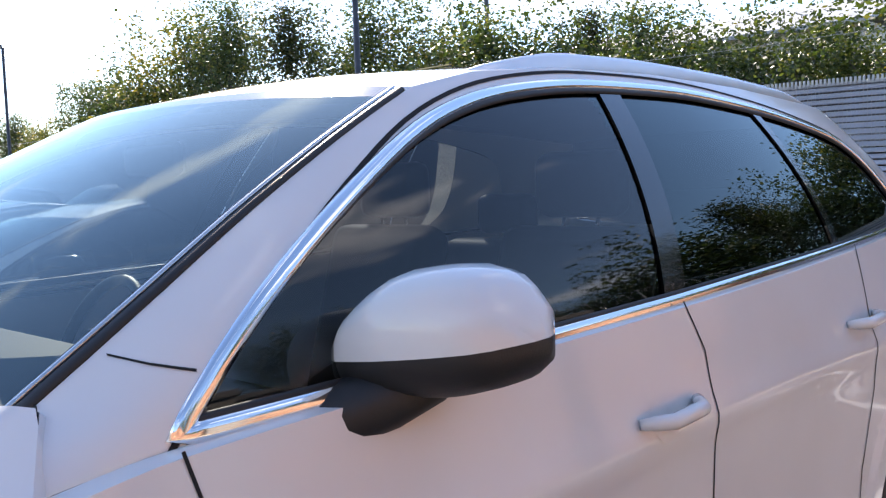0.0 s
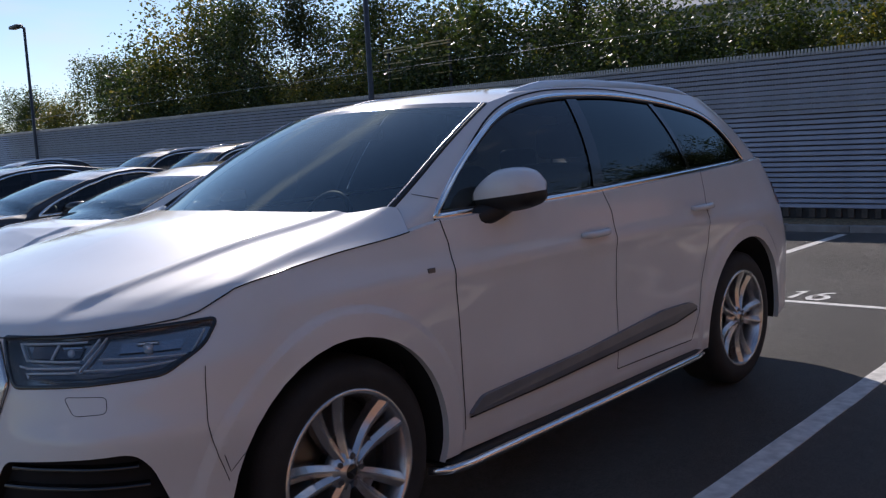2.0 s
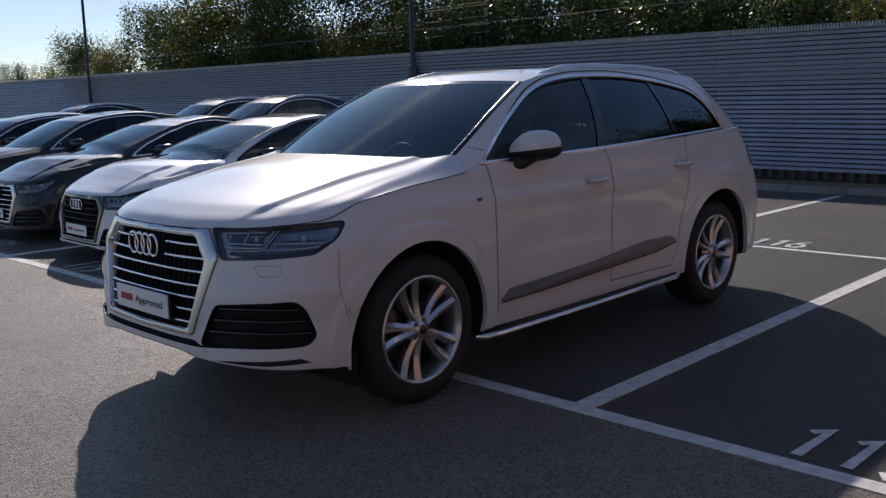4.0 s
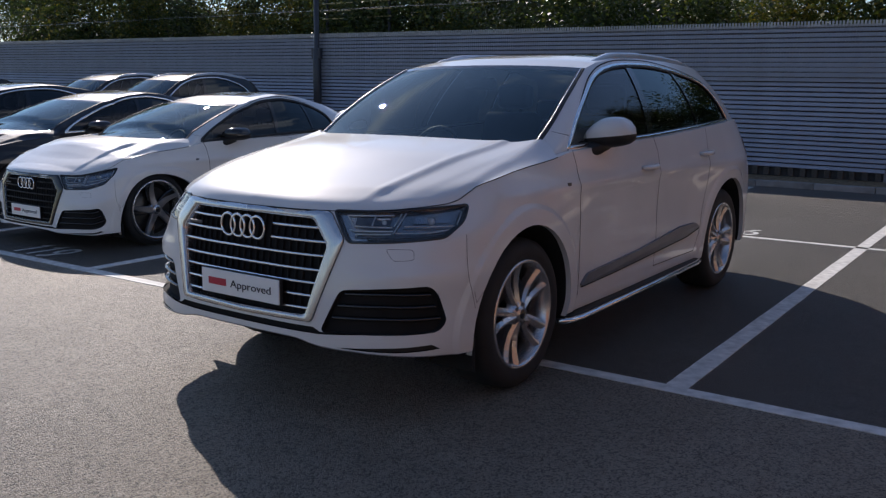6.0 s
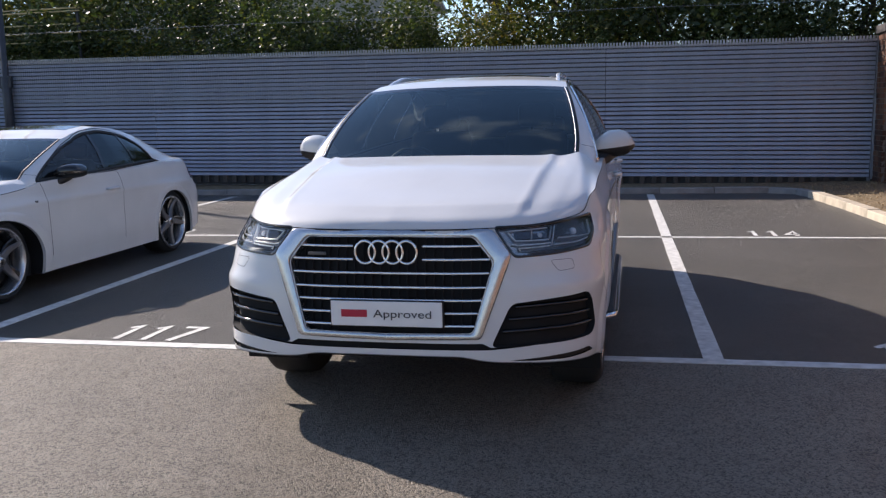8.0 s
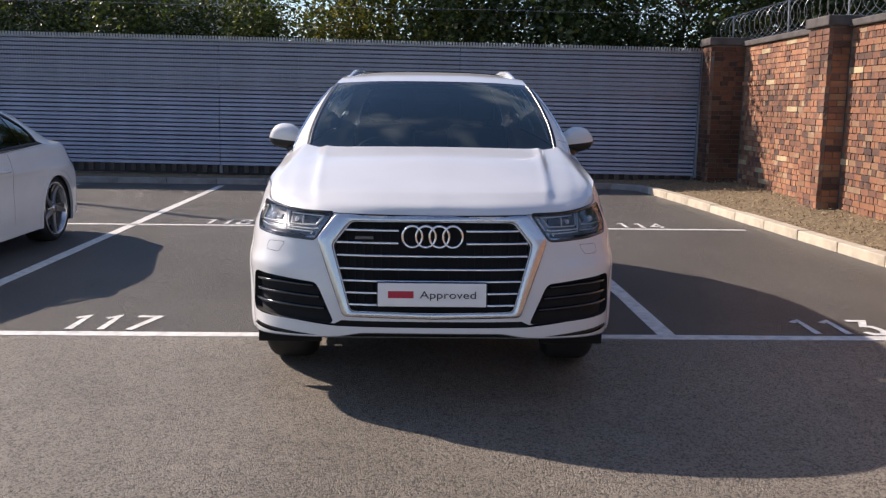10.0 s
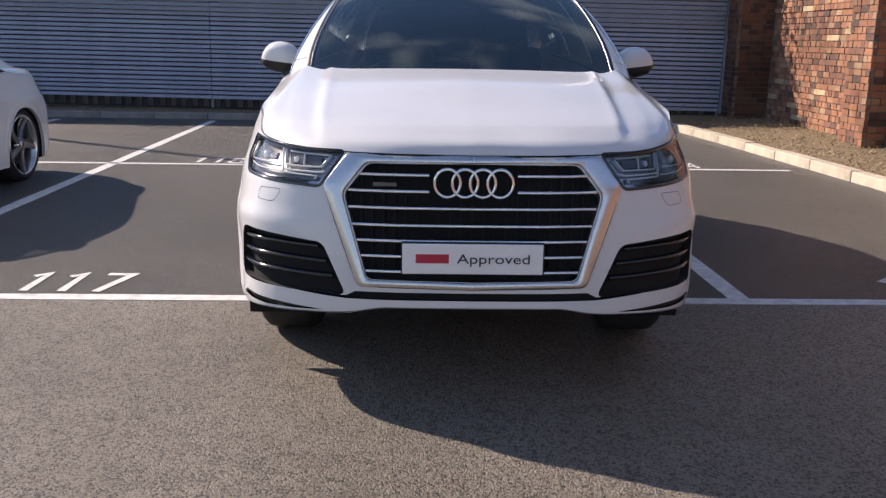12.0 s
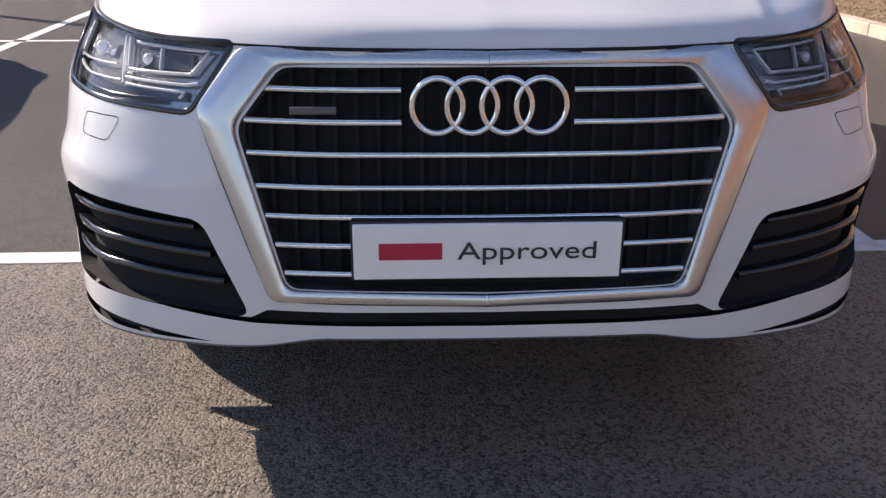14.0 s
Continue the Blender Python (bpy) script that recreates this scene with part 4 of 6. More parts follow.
DOOR_2 = [(3.175, 1.30), (3.18, 1.22), (3.222, 1.12), (3.218, 0.9), (3.22, 0.385), (3.93, 0.385), (4.00, 0.52), (4.02, 0.68), (4.10, 0.88), (4.16, 1.05), (4.17, 1.30)]
FENDER_FRONT = 1.045
DLO = [(0.515, 1.192), (0.56, 1.24), (0.665, 1.328), (0.88, 1.463), (1.11, 1.575), (1.34, 1.634), (1.67, 1.668), (2.0, 1.674), (2.47, 1.645), (2.78, 1.602), (2.975, 1.558), (3.215, 1.283), (2.5, 1.254), (1.6, 1.219), (1.1, 1.206)]
DLO_LOW = [(0.515, 1.192), (0.56, 1.24), (0.665, 1.328), (0.88, 1.463), (1.11, 1.575), (1.34, 1.634), (1.67, 1.668), (2.0, 1.672), (2.47, 1.638), (2.76, 1.575), (2.90, 1.52), (3.045, 1.302), (2.5, 1.278), (1.6, 1.238), (1.1, 1.217)]
B_PILLAR = [(1.545, 1.20), (1.625, 1.20), (1.80, 1.72), (1.715, 1.72)]
C_PILLAR = [(2.462, 1.20), (2.502, 1.20), (2.468, 1.72), (2.425, 1.72)]
MOULD = [(2.155, 0.437), (2.235, 0.50), (2.93, 0.533), (3.62, 0.596), (3.89, 0.594), (3.965, 0.557), (3.73, 0.515), (2.6, 0.452)]

nu_list = list(np.linspace(0, 1.3, 66)) + list(np.linspace(1.3, 5.2, 131))[1:] + list(np.linspace(5.2, 6.35, 24))[1:]
net = patch_grid(len(nu_list) - 1, 36, lambda u, v: (lambda s: (s, SUV.bottom(s) + (SUV.top(s) - SUV.bottom(s)) * v))(nu_list[round(u * (len(nu_list) - 1))]))
R_HEAD, R_INTAKE = rounded(HEADLAMP, 0.02), rounded(INTAKE, 0.03)
P_GIN, P_GOUT = rounded_open(GRILLE_IN, 0.024), rounded_open(GRILLE_OUT, 0.022)
R_GIN = P_GIN[1:-1]
for outline in (P_GIN, R_HEAD, R_INTAKE, SLOT, SLIT, ARCH_F, ARCH_R, arc(1.58, 0.387, 0.538, 48, -15, 195), arc(1.58, 0.387, 0.566, 48, -15, 195), arc(4.57, 0.387, 0.538, 48, -15, 195), arc(4.57, 0.387, 0.566, 48, -15, 195), DOOR_1, DOOR_2):
    cut(net, outline)
cut(net, [(FENDER_FRONT, 0.2), (FENDER_FRONT, 1.1)], False)
LOWER = Flat(net, [("grille", [(-0.1, 0.934)] + R_GIN + [(-0.1, 0.496)]), ("lamp", R_HEAD), ("intake", R_INTAKE), ("slot", [(-0.1, 0.454)] + SLOT[1:-1] + [(-0.1, 0.424)]), ("slit", SLIT), ("arch", ARCH_F), ("arch", ARCH_R), ("door_1", DOOR_1), ("door_2", DOOR_2), ("bumper", [(-0.1, 0.1), (FENDER_FRONT, 0.1), (FENDER_FRONT, 1.2), (-0.1, 1.2)]), ("fender", [(FENDER_FRONT, 0.1), (2.2, 0.1), (2.2, 1.3), (FENDER_FRONT, 1.3)]), ("sill", [(2.0, 0.1), (4.1, 0.1), (4.1, 0.386), (2.0, 0.386)])])


def cabin_net(u, v):
    """Knots of the glasshouse's side between belt, windscreen edge, roof edge and rear edge."""
    def along(t, a, b):
        return a + (b - a) * t
    y_bot, y_top = along(u, 0.30, 3.68), along(u, 1.12, 3.32)
    z_bot, z_top = SUV.top(y_bot + 1.6) - 0.004, float(np.interp(y_top, ROOF_Y, ROOF_Z))
    z = along(v, z_bot, z_top)
    y = along(v, y_bot, y_top)
    za, zd = along(v, SUV.top(1.9) - 0.004, 1.632), along(v, 1.29, 1.652)
    ya, yd = float(smooth_interp(np.array([za]), A_Z, A_Y)[0]), float(np.interp(zd, D_Z, D_Y))
    y += (1 - u) * (ya - along(v, 0.30, 1.12)) + u * (yd - along(v, 3.68, 3.32))
    return y, z


# the side windows' outline: a smooth upper curve, rounded ends, the belt below
def side_windows(dlo):
    """The glasshouse's side cut along the windows' outline, and that outline."""
    hump = np.array(dlo[:12])
    chord = np.concatenate([[0], np.cumsum(np.linalg.norm(np.diff(hump, axis=0), axis=1))])
    curve = smooth_interp(np.linspace(0, chord[-1], 60), chord, hump)
    for k in range(3):
        curve[1:-1] = 0.25 * curve[:-2] + 0.5 * curve[1:-1] + 0.25 * curve[2:]
    line = [tuple(float(v) for v in p) for p in curve] + dlo[12:]
    net = patch_grid(120, 34, cabin_net)
    for outline in (line, B_PILLAR, C_PILLAR):
        cut(net, outline)
    flat = Flat(net, [])
    for i, f in enumerate(flat.faces):
        c = flat.co[f].mean(0)
        if not inside(c, line):
            flat.region[i] = "frame"
        elif inside(c, B_PILLAR):
            flat.region[i] = "b_pillar"
        elif inside(c, C_PILLAR):
            flat.region[i] = "c_pillar"
        else:
            flat.region[i] = "glass_1" if c[0] < 1.65 else "glass_2" if c[0] < 2.462 else "glass_3"
    return flat, line


TALL_SIDE, LOW_SIDE = side_windows(DLO), side_windows(DLO_LOW)


# bonnet, screen, roof and tail as bent patches in (u, w): u from the middle outwards, w from front to back
REAR_CORNER = (-0.035, 0.092, 0.042)


def bonnet_at(c):
    u, w = c[:, 0], c[:, 1]
    tops = np.array([SUV.top(s) for s in 1.045 * u])
    F = SUV.at(1.045 * u, tops)
    ss = 1.045 + 0.905 * w
    S = SUV.at(ss, np.array([SUV.top(s) for s in ss]))
    C = np.stack([0 * w, smooth_interp(w, (0, 0.03, 0.12, 1), (-0.955, -0.945, -0.86, 0.12)), smooth_interp(w, (0, 0.03, 0.12, 0.4, 0.7, 1), (0.962, 0.985, 1.014, 1.077, 1.154, 1.194))], 1)
    P11 = SUV.at(1.95, SUV.top(1.95))[0]
    R = np.stack([P11[0] * u, 0.12 + (P11[1] - 0.12) * u**2, 1.194 + (P11[2] - 1.194) * u**2], 1)
    u1, w1 = u[:, None], w[:, None]
    P00, P10, P01 = C[0] * 0 + np.array([0, -0.955, 0.962]), SUV.at(1.045, SUV.top(1.045))[0], np.array([0, 0.12, 1.194])
    P = (1 - w1) * F + w1 * R + (1 - u1) * C + u1 * S - ((1 - u1) * (1 - w1) * P00 + u1 * (1 - w1) * P10 + (1 - u1) * w1 * P01 + u1 * w1 * P11)
    # power dome: a raised middle with a soft shoulder
    uc = 0.56 + 0.16 * w
    k = np.clip((u - uc + 0.02) / 0.05, 0, 1)
    k2 = np.clip((u - uc - 0.14) / 0.07, 0, 1)
    fade = np.clip(w / 0.18, 0, 1) * np.clip((1 - u) / 0.1, 0, 1)
    P[:, 2] += fade * (0.012 * (1 - k * k * (3 - 2 * k)) + 0.003 * (1 - k2 * k2 * (3 - 2 * k2)) + 0.004 * np.exp(-((u - uc) / 0.035) ** 2))
    # the bonnet's flank rises from the shut line before it folds onto the top
    P[:, 2] += 0.048 * np.clip(w, 0, 1) ** 0.6 * np.clip((1 - u) / 0.11, 0, 1) - 0.012 * w * (1 - u**2)
    # its rear corner sweeps up to the foot of the screen pillar
    g = np.clip((w - 0.72) / 0.28, 0, 1) ** 1.6 * np.where(u < 0.92, np.clip((u - 0.5) / 0.42, 0, 1) ** 3, np.clip((1 - u) / 0.08, 0, 1))
    P += g[:, None] * np.array(REAR_CORNER)
    return P


def roof_front(u):
    """The line where windscreen and roof meet."""
    xe = float(cabin_x(1.12, 1.632)[0])
    return np.stack([xe * u, 1.12 - 0.14 * (1 - u**2), 1.632 + 0.018 * (1 - np.abs(u) ** 3)], 1)


def screen_at(c):
    u, w = c[:, 0], c[:, 1]
    xb = 0.795
    B = np.stack([xb * u, 0.285 - 0.17 * (1 - u**2), 1.150 + 0.03 * (1 - u**2)], 1)
    T = roof_front(u)
    P = B + (T - B) * w[:, None]
    # the side edge follows the pillar
    z = P[:, 2]
    za = 1.15 + (1.632 - 1.15) * w
    ya = smooth_interp(za, A_Z, A_Y)
    xa = np.minimum(cabin_x(ya, za), 0.797 - 0.03 * w)
    lin_y, lin_x = 0.285 + (1.12 - 0.285) * w, xb + (float(cabin_x(1.12, 1.632)[0]) - xb) * w
    P[:, 1] += (ya - lin_y) * u**2
    P[:, 0] += (xa - lin_x) * u
    P[:, 2] += 0.02 * np.sin(np.pi * w) * (1 - u**2)
    return P


def roof_at(c):
    u, w = c[:, 0], c[:, 1]
    F = roof_front(u)
    y = 1.12 + (3.32 - 1.12) * w
    z = np.interp(y, ROOF_Y, ROOF_Z)
    xe = cabin_x(y, z)
    P = np.stack([xe * u, y - 0.14 * (1 - u**2) * (1 - w) ** 2 + 0.10 * (1 - u**2) * w**2, z + (0.018 + 0.018 * np.sin(np.pi * w)) * (1 - np.abs(u) ** 3)], 1)
    return P


def tail_at(c):
    u, w = c[:, 0], c[:, 1]
    T = roof_at(np.stack([u, np.ones_like(u)], 1))
    zz = 1.29 + (1.652 - 1.29) * (1 - w)
    yd = np.interp(zz, D_Z, D_Y)
    xe = cabin_x(yd, zz)
    B = np.stack([0.70 * u, 3.68 + 0.14 * (1 - u**2), 1.29 - 0.04 * (1 - u**2)], 1)
    P = T + (B - T) * w[:, None]
    P[:, 0] = xe * u
    P[:, 1] += (yd - (3.32 + 0.36 * w)) * u**2
    return P


def uv_flat(nu, nv, lines=(), regions=()):
    net = patch_grid(nu, nv, lambda a, b: (a, b))
    for l in lines:
        cut(net, l)
    return Flat(net, list(regions))


BONNET = uv_flat(60, 60)
PANO = [(-0.1, 0.20), (0.80, 0.20), (0.80, 0.86), (-0.1, 0.86)]
ROOF = uv_flat(26, 44, [PANO[1:3], PANO], [("pano", PANO)])
SCREEN_IN = [(-0.1, 0.0), (0.955, 0.0), (0.945, 0.955), (-0.1, 0.965)]
SCREEN = uv_flat(30, 30, [SCREEN_IN], [("clear", SCREEN_IN)])
TAIL = uv_flat(20, 16)
SHELF = uv_flat(20, 4)



# ---- wheels ----
def lathe(bm, profile, n=48, m=None):
    """Turns a profile of (x, r) round the x axis."""
    rings = []
    for x, r in profile:
        rings.append([bm.verts.new((x, r * math.sin(2 * math.pi * k / n), r * math.cos(2 * math.pi * k / n))) for k in range(n)])
    for a, b in zip(rings, rings[1:]):
        for k in range(n):
            bm.faces.new((a[k], a[(k + 1) % n], b[(k + 1) % n], b[k]))
    return bm


def spoke_bm(r0, r1, a0, a1, w0, w1, depth, face, ridge=False):
    """One spoke from hub to rim, from angle a0 at the hub to a1 at the rim, dished inwards."""
    bm = bmesh.new()
    rows = []
    n = 7
    for i in range(n + 1):
        t = i / n
        w = w0 + (w1 - w0) * t
        shape = ((-w * 0.5, -depth), (-w * 0.5, -0.010), (-w * 0.1, 0.004), (w * 0.06, 0.004), (w * 0.5, -0.010), (w * 0.5, -depth)) if ridge else ((-w * 0.5, -depth), (-w * 0.5, -0.008), (-w * 0.36, 0), (w * 0.36, 0), (w * 0.5, -0.008), (w * 0.5, -depth))
        r, a, w = r0 + (r1 - r0) * t, a0 + (a1 - a0) * t, w0 + (w1 - w0) * t
        c, d = Vector((0, math.sin(a), math.cos(a))), Vector((0, math.cos(a), -math.sin(a)))
        x = face - 0.020 * math.sin(math.pi * t) + 0.012 * t
        rows.append([bm.verts.new(c * r + d * q + Vector((x + o, 0, 0))) for q, o in shape])
    for p, q in zip(rows, rows[1:]):
        for k in range(5):
            bm.faces.new((p[k], q[k], q[k + 1], p[k + 1]))
    return bm


def add_wheel(parent, x, y, z, radius, rim, side, turn, style):
    """A tyre on an alloy wheel; side +1 faces +x. style: 'double' five pairs of spokes, 'blade' five broad dark-backed blades."""
    wheel = new("wheel")
    wheel.parent = parent
    wheel.matrix_basis = Matrix.Translation((x, y, z)) @ Matrix.Rotation(0 if side > 0 else math.pi, 4, "Z") @ Matrix.Rotation(turn, 4, "X")
    hw = 0.135
    bm = lathe(bmesh.new(), [(-hw, rim), (-hw - 0.004, rim + 0.03), (-hw + 0.004, radius - 0.03), (-hw + 0.03, radius - 0.006), (-hw + 0.06, radius), (hw - 0.06, radius), (hw - 0.03, radius - 0.006), (hw - 0.006, radius - 0.03), (hw + 0.003, radius - 0.05), (hw + 0.004, rim + 0.03), (hw - 0.006, rim + 0.004)], 64)
    part("tyre", bm, RUBBER, wheel, smooth=True)
    bm = lathe(bmesh.new(), [(hw - 0.008, rim + 0.006), (hw, rim + 0.002), (hw - 0.002, rim - 0.010), (hw - 0.018, rim - 0.016), (hw - 0.05, rim - 0.03), (-hw + 0.03, rim - 0.04), (-hw, rim)], 64)
    part("rim", bm, ALLOY, wheel, "bright machined wheel rim", smooth=True)
    face = hw - 0.022
    for k in range(5):
        a = 2 * math.pi * k / 5
        if style == "double":
            for q in (-1, 1):
                part("spoke", spoke_bm(0.045, rim - 0.008, a + q * 0.235, a + q * 0.205, 0.034, 0.056, 0.05, face, True), ALLOY, wheel)
            part("web", spoke_bm(0.05, rim * 0.5, a, a, 0.03, 0.05, 0.03, face - 0.03), ALLOY_GREY, wheel)
        else:
            part("spoke", spoke_bm(0.045, rim - 0.008, a, a + 0.16, 0.07, 0.036, 0.04, face), ALLOY_DARK, wheel)
            part("web", spoke_bm(0.05, rim - 0.012, a - 0.12, a + 0.02, 0.06, 0.085, 0.03, face - 0.014), GLOSS_BLACK, wheel)
    bm = lathe(bmesh.new(), [(face + 0.012, 0.0005), (face + 0.012, 0.028), (face + 0.004, 0.034), (face - 0.006, 0.066), (face - 0.05, 0.075)], 32)
    part("hub", bm, ALLOY, wheel, smooth=True)
    bm = lathe(bmesh.new(), [(face + 0.0145, 0.0005), (face + 0.0145, 0.024), (face + 0.012, 0.026)], 24)
    part("hub_cap", bm, GLOSS_BLACK, wheel, smooth=True)
    for k in range(5):
        a = 2 * math.pi * (k + 0.5) / 5
        bm = bmesh.new()
        bmesh.ops.create_cone(bm, cap_ends=True, segments=8, radius1=0.011, radius2=0.009, depth=0.02, matrix=Matrix.Translation((face - 0.004, 0.05 * math.sin(a), 0.05 * math.cos(a))) @ Matrix.Rotation(math.pi / 2, 4, "Y"))
        part("wheel_bolt", bm, ALLOY_GREY, wheel)
    bm = lathe(bmesh.new(), [(0.015, 0.06), (0.015, rim - 0.065), (-0.015, rim - 0.065), (-0.015, 0.06)], 40)
    part("brake_disc", bm, DISC, wheel, smooth=True)
    bm = lathe(bmesh.new(), [(-0.02, 0.0005), (-0.02, rim - 0.02)], 32)
    part("back_plate", bm, LINER, wheel)
    return wheel


def ball(bm, centre, radii, seg=20, rings=12, power=1.0):
    res = bmesh.ops.create_uvsphere(bm, u_segments=seg, v_segments=rings, radius=1.0)
    for v in res["verts"]:
        c = v.co.copy()
        v.co = Vector([centre[i] + radii[i] * math.copysign(abs(c[i]) ** power, c[i]) for i in range(3)])
    return bm


def warp_bm(bm, warp):
    if bm.verts:
        p = warp(np.array([v.co[:] for v in bm.verts]))
        for v, q in zip(bm.verts, p):
            v.co = q
    return bm


def same(p):
    return p


# ---- the whole car ----
def make_car(label, paint, warp=same, axle_f=0.0, axle_r=2.985, wheel_r=0.385, rim_r=0.275, wheel_z=0.385, wheel_x=0.805, style="double", rails=True, step=True, plate=True, hero=False, frame_mat=None, trim=None, doors=4):
    car = tagged(new("car"), label, "car")
    frame_mat, trim = frame_mat or SATIN, trim or CHROME
    SIDE, R_DLO = TALL_SIDE if hero else LOW_SIDE
    W2 = (1, -1)

    def panel(name, flat, names, place, mat, lab="", both=W2, lift=None):
        co, faces = flat.pick(*names)
        return part(name, bent(co, faces, place, warp, both, lift), mat, car, lab, smooth=True)

    def band(name, items, mat, lab="", both=W2, parent=None):
        return part(name, rows_bm(items, warp, both), mat, parent or car, lab, smooth=True)

    # outer panels
    panel("bumper", LOWER, ("bumper",), skin_at, paint)
    panel("tailgate", TAIL, ("rest",), tail_at, PRIVACY, "dark sloping rear window")
    for sx, nm in ((1, "left"), (-1, "right")):
        panel("fender", LOWER, ("fender",), skin_at, paint, both=(sx,))
        panel("rear_quarter", LOWER, ("rest",), skin_at, paint, both=(sx,))
        panel("sill", LOWER, ("sill",), skin_at, paint, both=(sx,))
        d1 = panel("front_door", LOWER, ("door_1",), skin_at, paint, both=(sx,))
        d2 = panel("rear_door", LOWER, ("door_2",), skin_at, paint, both=(sx,))
        panel("pillar_frame", SIDE, ("frame",), cabin_at, paint, both=(sx,))
        panel("door_pillar", SIDE, ("b_pillar",), cabin_at, GLOSS_BLACK, "gloss black door pillar", both=(sx,))
        panel("window_divider", SIDE, ("c_pillar",), cabin_at, GLOSS_BLACK, "gloss black window divider", both=(sx,))
        panel("door_window", SIDE, ("glass_1",), cabin_at, SIDE_GLASS, "clear front side window", both=(sx,), lift=-0.006)
        panel("rear_window", SIDE, ("glass_2",), cabin_at, PRIVACY, "dark privacy glass", both=(sx,), lift=-0.006)
        panel("quarter_window", SIDE, ("glass_3",), cabin_at, PRIVACY, "dark privacy glass", both=(sx,), lift=-0.006)
        # bright trim round the side windows, black rubber inside it
        band("window_trim", [ribbon(cabin_at, R_DLO, 0.026, 0.002, 0.006, True)], trim, "bright window surround", (sx,))
        inner = [(a + (1.7 - a) * 0.012, b + (1.42 - b) * 0.055) for a, b in R_DLO]
        band("window_seal", [ribbon(cabin_at, inner, 0.016, 0.0015, 0.003, True)], BLACK, "", (sx,))
        outer = [(a - (1.7 - a) * 0.0165, b - (1.42 - b) * 0.115) for a, b in R_DLO]
        band("window_shut_line", [ribbon(cabin_at, outer, 0.009, 0.0012, 0, True)], SEAM, "", (sx,))
        band("pillar_seam", [ribbon(cabin_at, [(0.485, 1.280), (0.514, 1.269), (0.556, 1.258)], 0.004, 0.0015)], SEAM, "", (sx,))
        band("bonnet_corner_gap", [ribbon(cabin_at, [(0.333, 1.158), (0.358, 1.175), (0.376, 1.195), (0.397, 1.219), (0.406, 1.236)], 0.0045, 0.002)], SEAM, "", (sx,))
        ys = np.linspace(0.30, 3.66, 120)
        zt = np.array([SUV.top(v + 1.6) for v in ys])
        band("belt_ledge", [([SUV.at(ys + 1.6, zt), np.stack([cabin_x(ys, zt) + 0.003, ys, zt + 0.003], 1)], False)], paint, "", (sx,))
        # shut lines
        lines = [DOOR_1[1:7], DOOR_2[1:5]] + ([DOOR_2[4:9] + [(4.165, 1.26)]] if doors == 4 else [])
        for l in lines:
            band("shut_line", [ribbon(skin_at, l, 0.005, 0.0012)], SEAM, "", (sx,))
        for l in ([(FENDER_FRONT + 0.005, 0.86), (1.09, 0.60), (1.115, 0.52)], [(1.105, 0.60), (1.12, 0.545), (1.165, 0.59)]):
            band("arch_seam", [ribbon(skin_at, l, 0.0027, 0.001)], SEAM, "", (sx,))
        # arch lips and liners
        for a in (arc(1.58, 0.385, 0.462, 40, -12, 192), arc(4.57, 0.39, 0.470, 40, -10, 190)):
            pts = skin_at(np.array(a))
            ins = pts.copy()
            ins[:, 0] -= 0.03
            deep = pts.copy()
            deep[:, 0] = 0.56
            band("arch_lip", [([ins, pts], False)], paint, "", (sx,))
            band("arch_liner", [([deep, ins], False)], LINER, "black wheel arch liner", (sx,))
        # unseen flap, added to keep sun through the arch out of the car's shadow
        flap = box_bm((min(sx * 0.60, sx * 0.945), -0.470, 0.200), (max(sx * 0.60, sx * 0.945), -0.450, 0.370), 0.006)
        part("wheel_flap", warp_bm(flap, warp), LINER, car, "black flap ahead of the wheel, added to stop sun")
        # mouldings, handles
        co = np.array(rounded(MOULD, 0.03))
        mp = bmesh.new()
        base, front = skin_at(co), skin_at(co) + np.array([0.018, 0, 0])
        base, front = warp(base), warp(front)
        va = [mp.verts.new((sx * p[0], p[1], p[2])) for p in base]
        vb = [mp.verts.new((sx * p[0], p[1], p[2])) for p in front]
        k = len(va)
        for i in range(k):
            f = (va[i], va[(i + 1) % k], vb[(i + 1) % k], vb[i])
            mp.faces.new(f if sx > 0 else f[::-1])
        mp.faces.new(vb if sx > 0 else vb[::-1])
        if doors == 2:
            mp.free()
        else:
            part("side_moulding", mp, MOULD_GREY, car, "grey lower door moulding")
            band("moulding_edge", [ribbon(skin_at, [(2.17, 0.436), (2.6, 0.449), (3.73, 0.511), (3.95, 0.548)], 0.014, 0.006, 0.012)], BLACK, "", (sx,))
        for door, s0, zz in ((d1, 2.945, 1.036), (d2, 3.96, 1.070))[: doors // 2]:
            bm = bmesh.new()
            add = []
            for t in np.linspace(0, 1, 9):
                q = SUV.at(s0 + 0.205 * t, zz + 0.006 * t)[0] + np.array([0.006 + 0.038 * min(1, 4 * t, 4 * (1 - t)), 0, 0])
                add.append(q)
            add = warp(np.array(add))
            tube(bm, [(sx * p[0], p[1], p[2]) for p in add], [0.010, 0.014, 0.015, 0.015, 0.015, 0.015, 0.015, 0.014, 0.011], 10)
            part("door_handle", bm, paint, door, "body-coloured door handle", smooth=True)
            co = arc(s0 + 0.085, zz - 0.008, 0.042, 20)
            band("handle_recess", [([skin_at(np.array(co)) + np.array([0.001, 0, 0]), skin_at(np.array([(s0 + 0.085 + (a - s0 - 0.085) * 0.55, zz - 0.008 + (b - zz + 0.008) * 0.55) for a, b in co])) + np.array([0.0015, 0, 0])], True)], paint, "", (sx,), door)
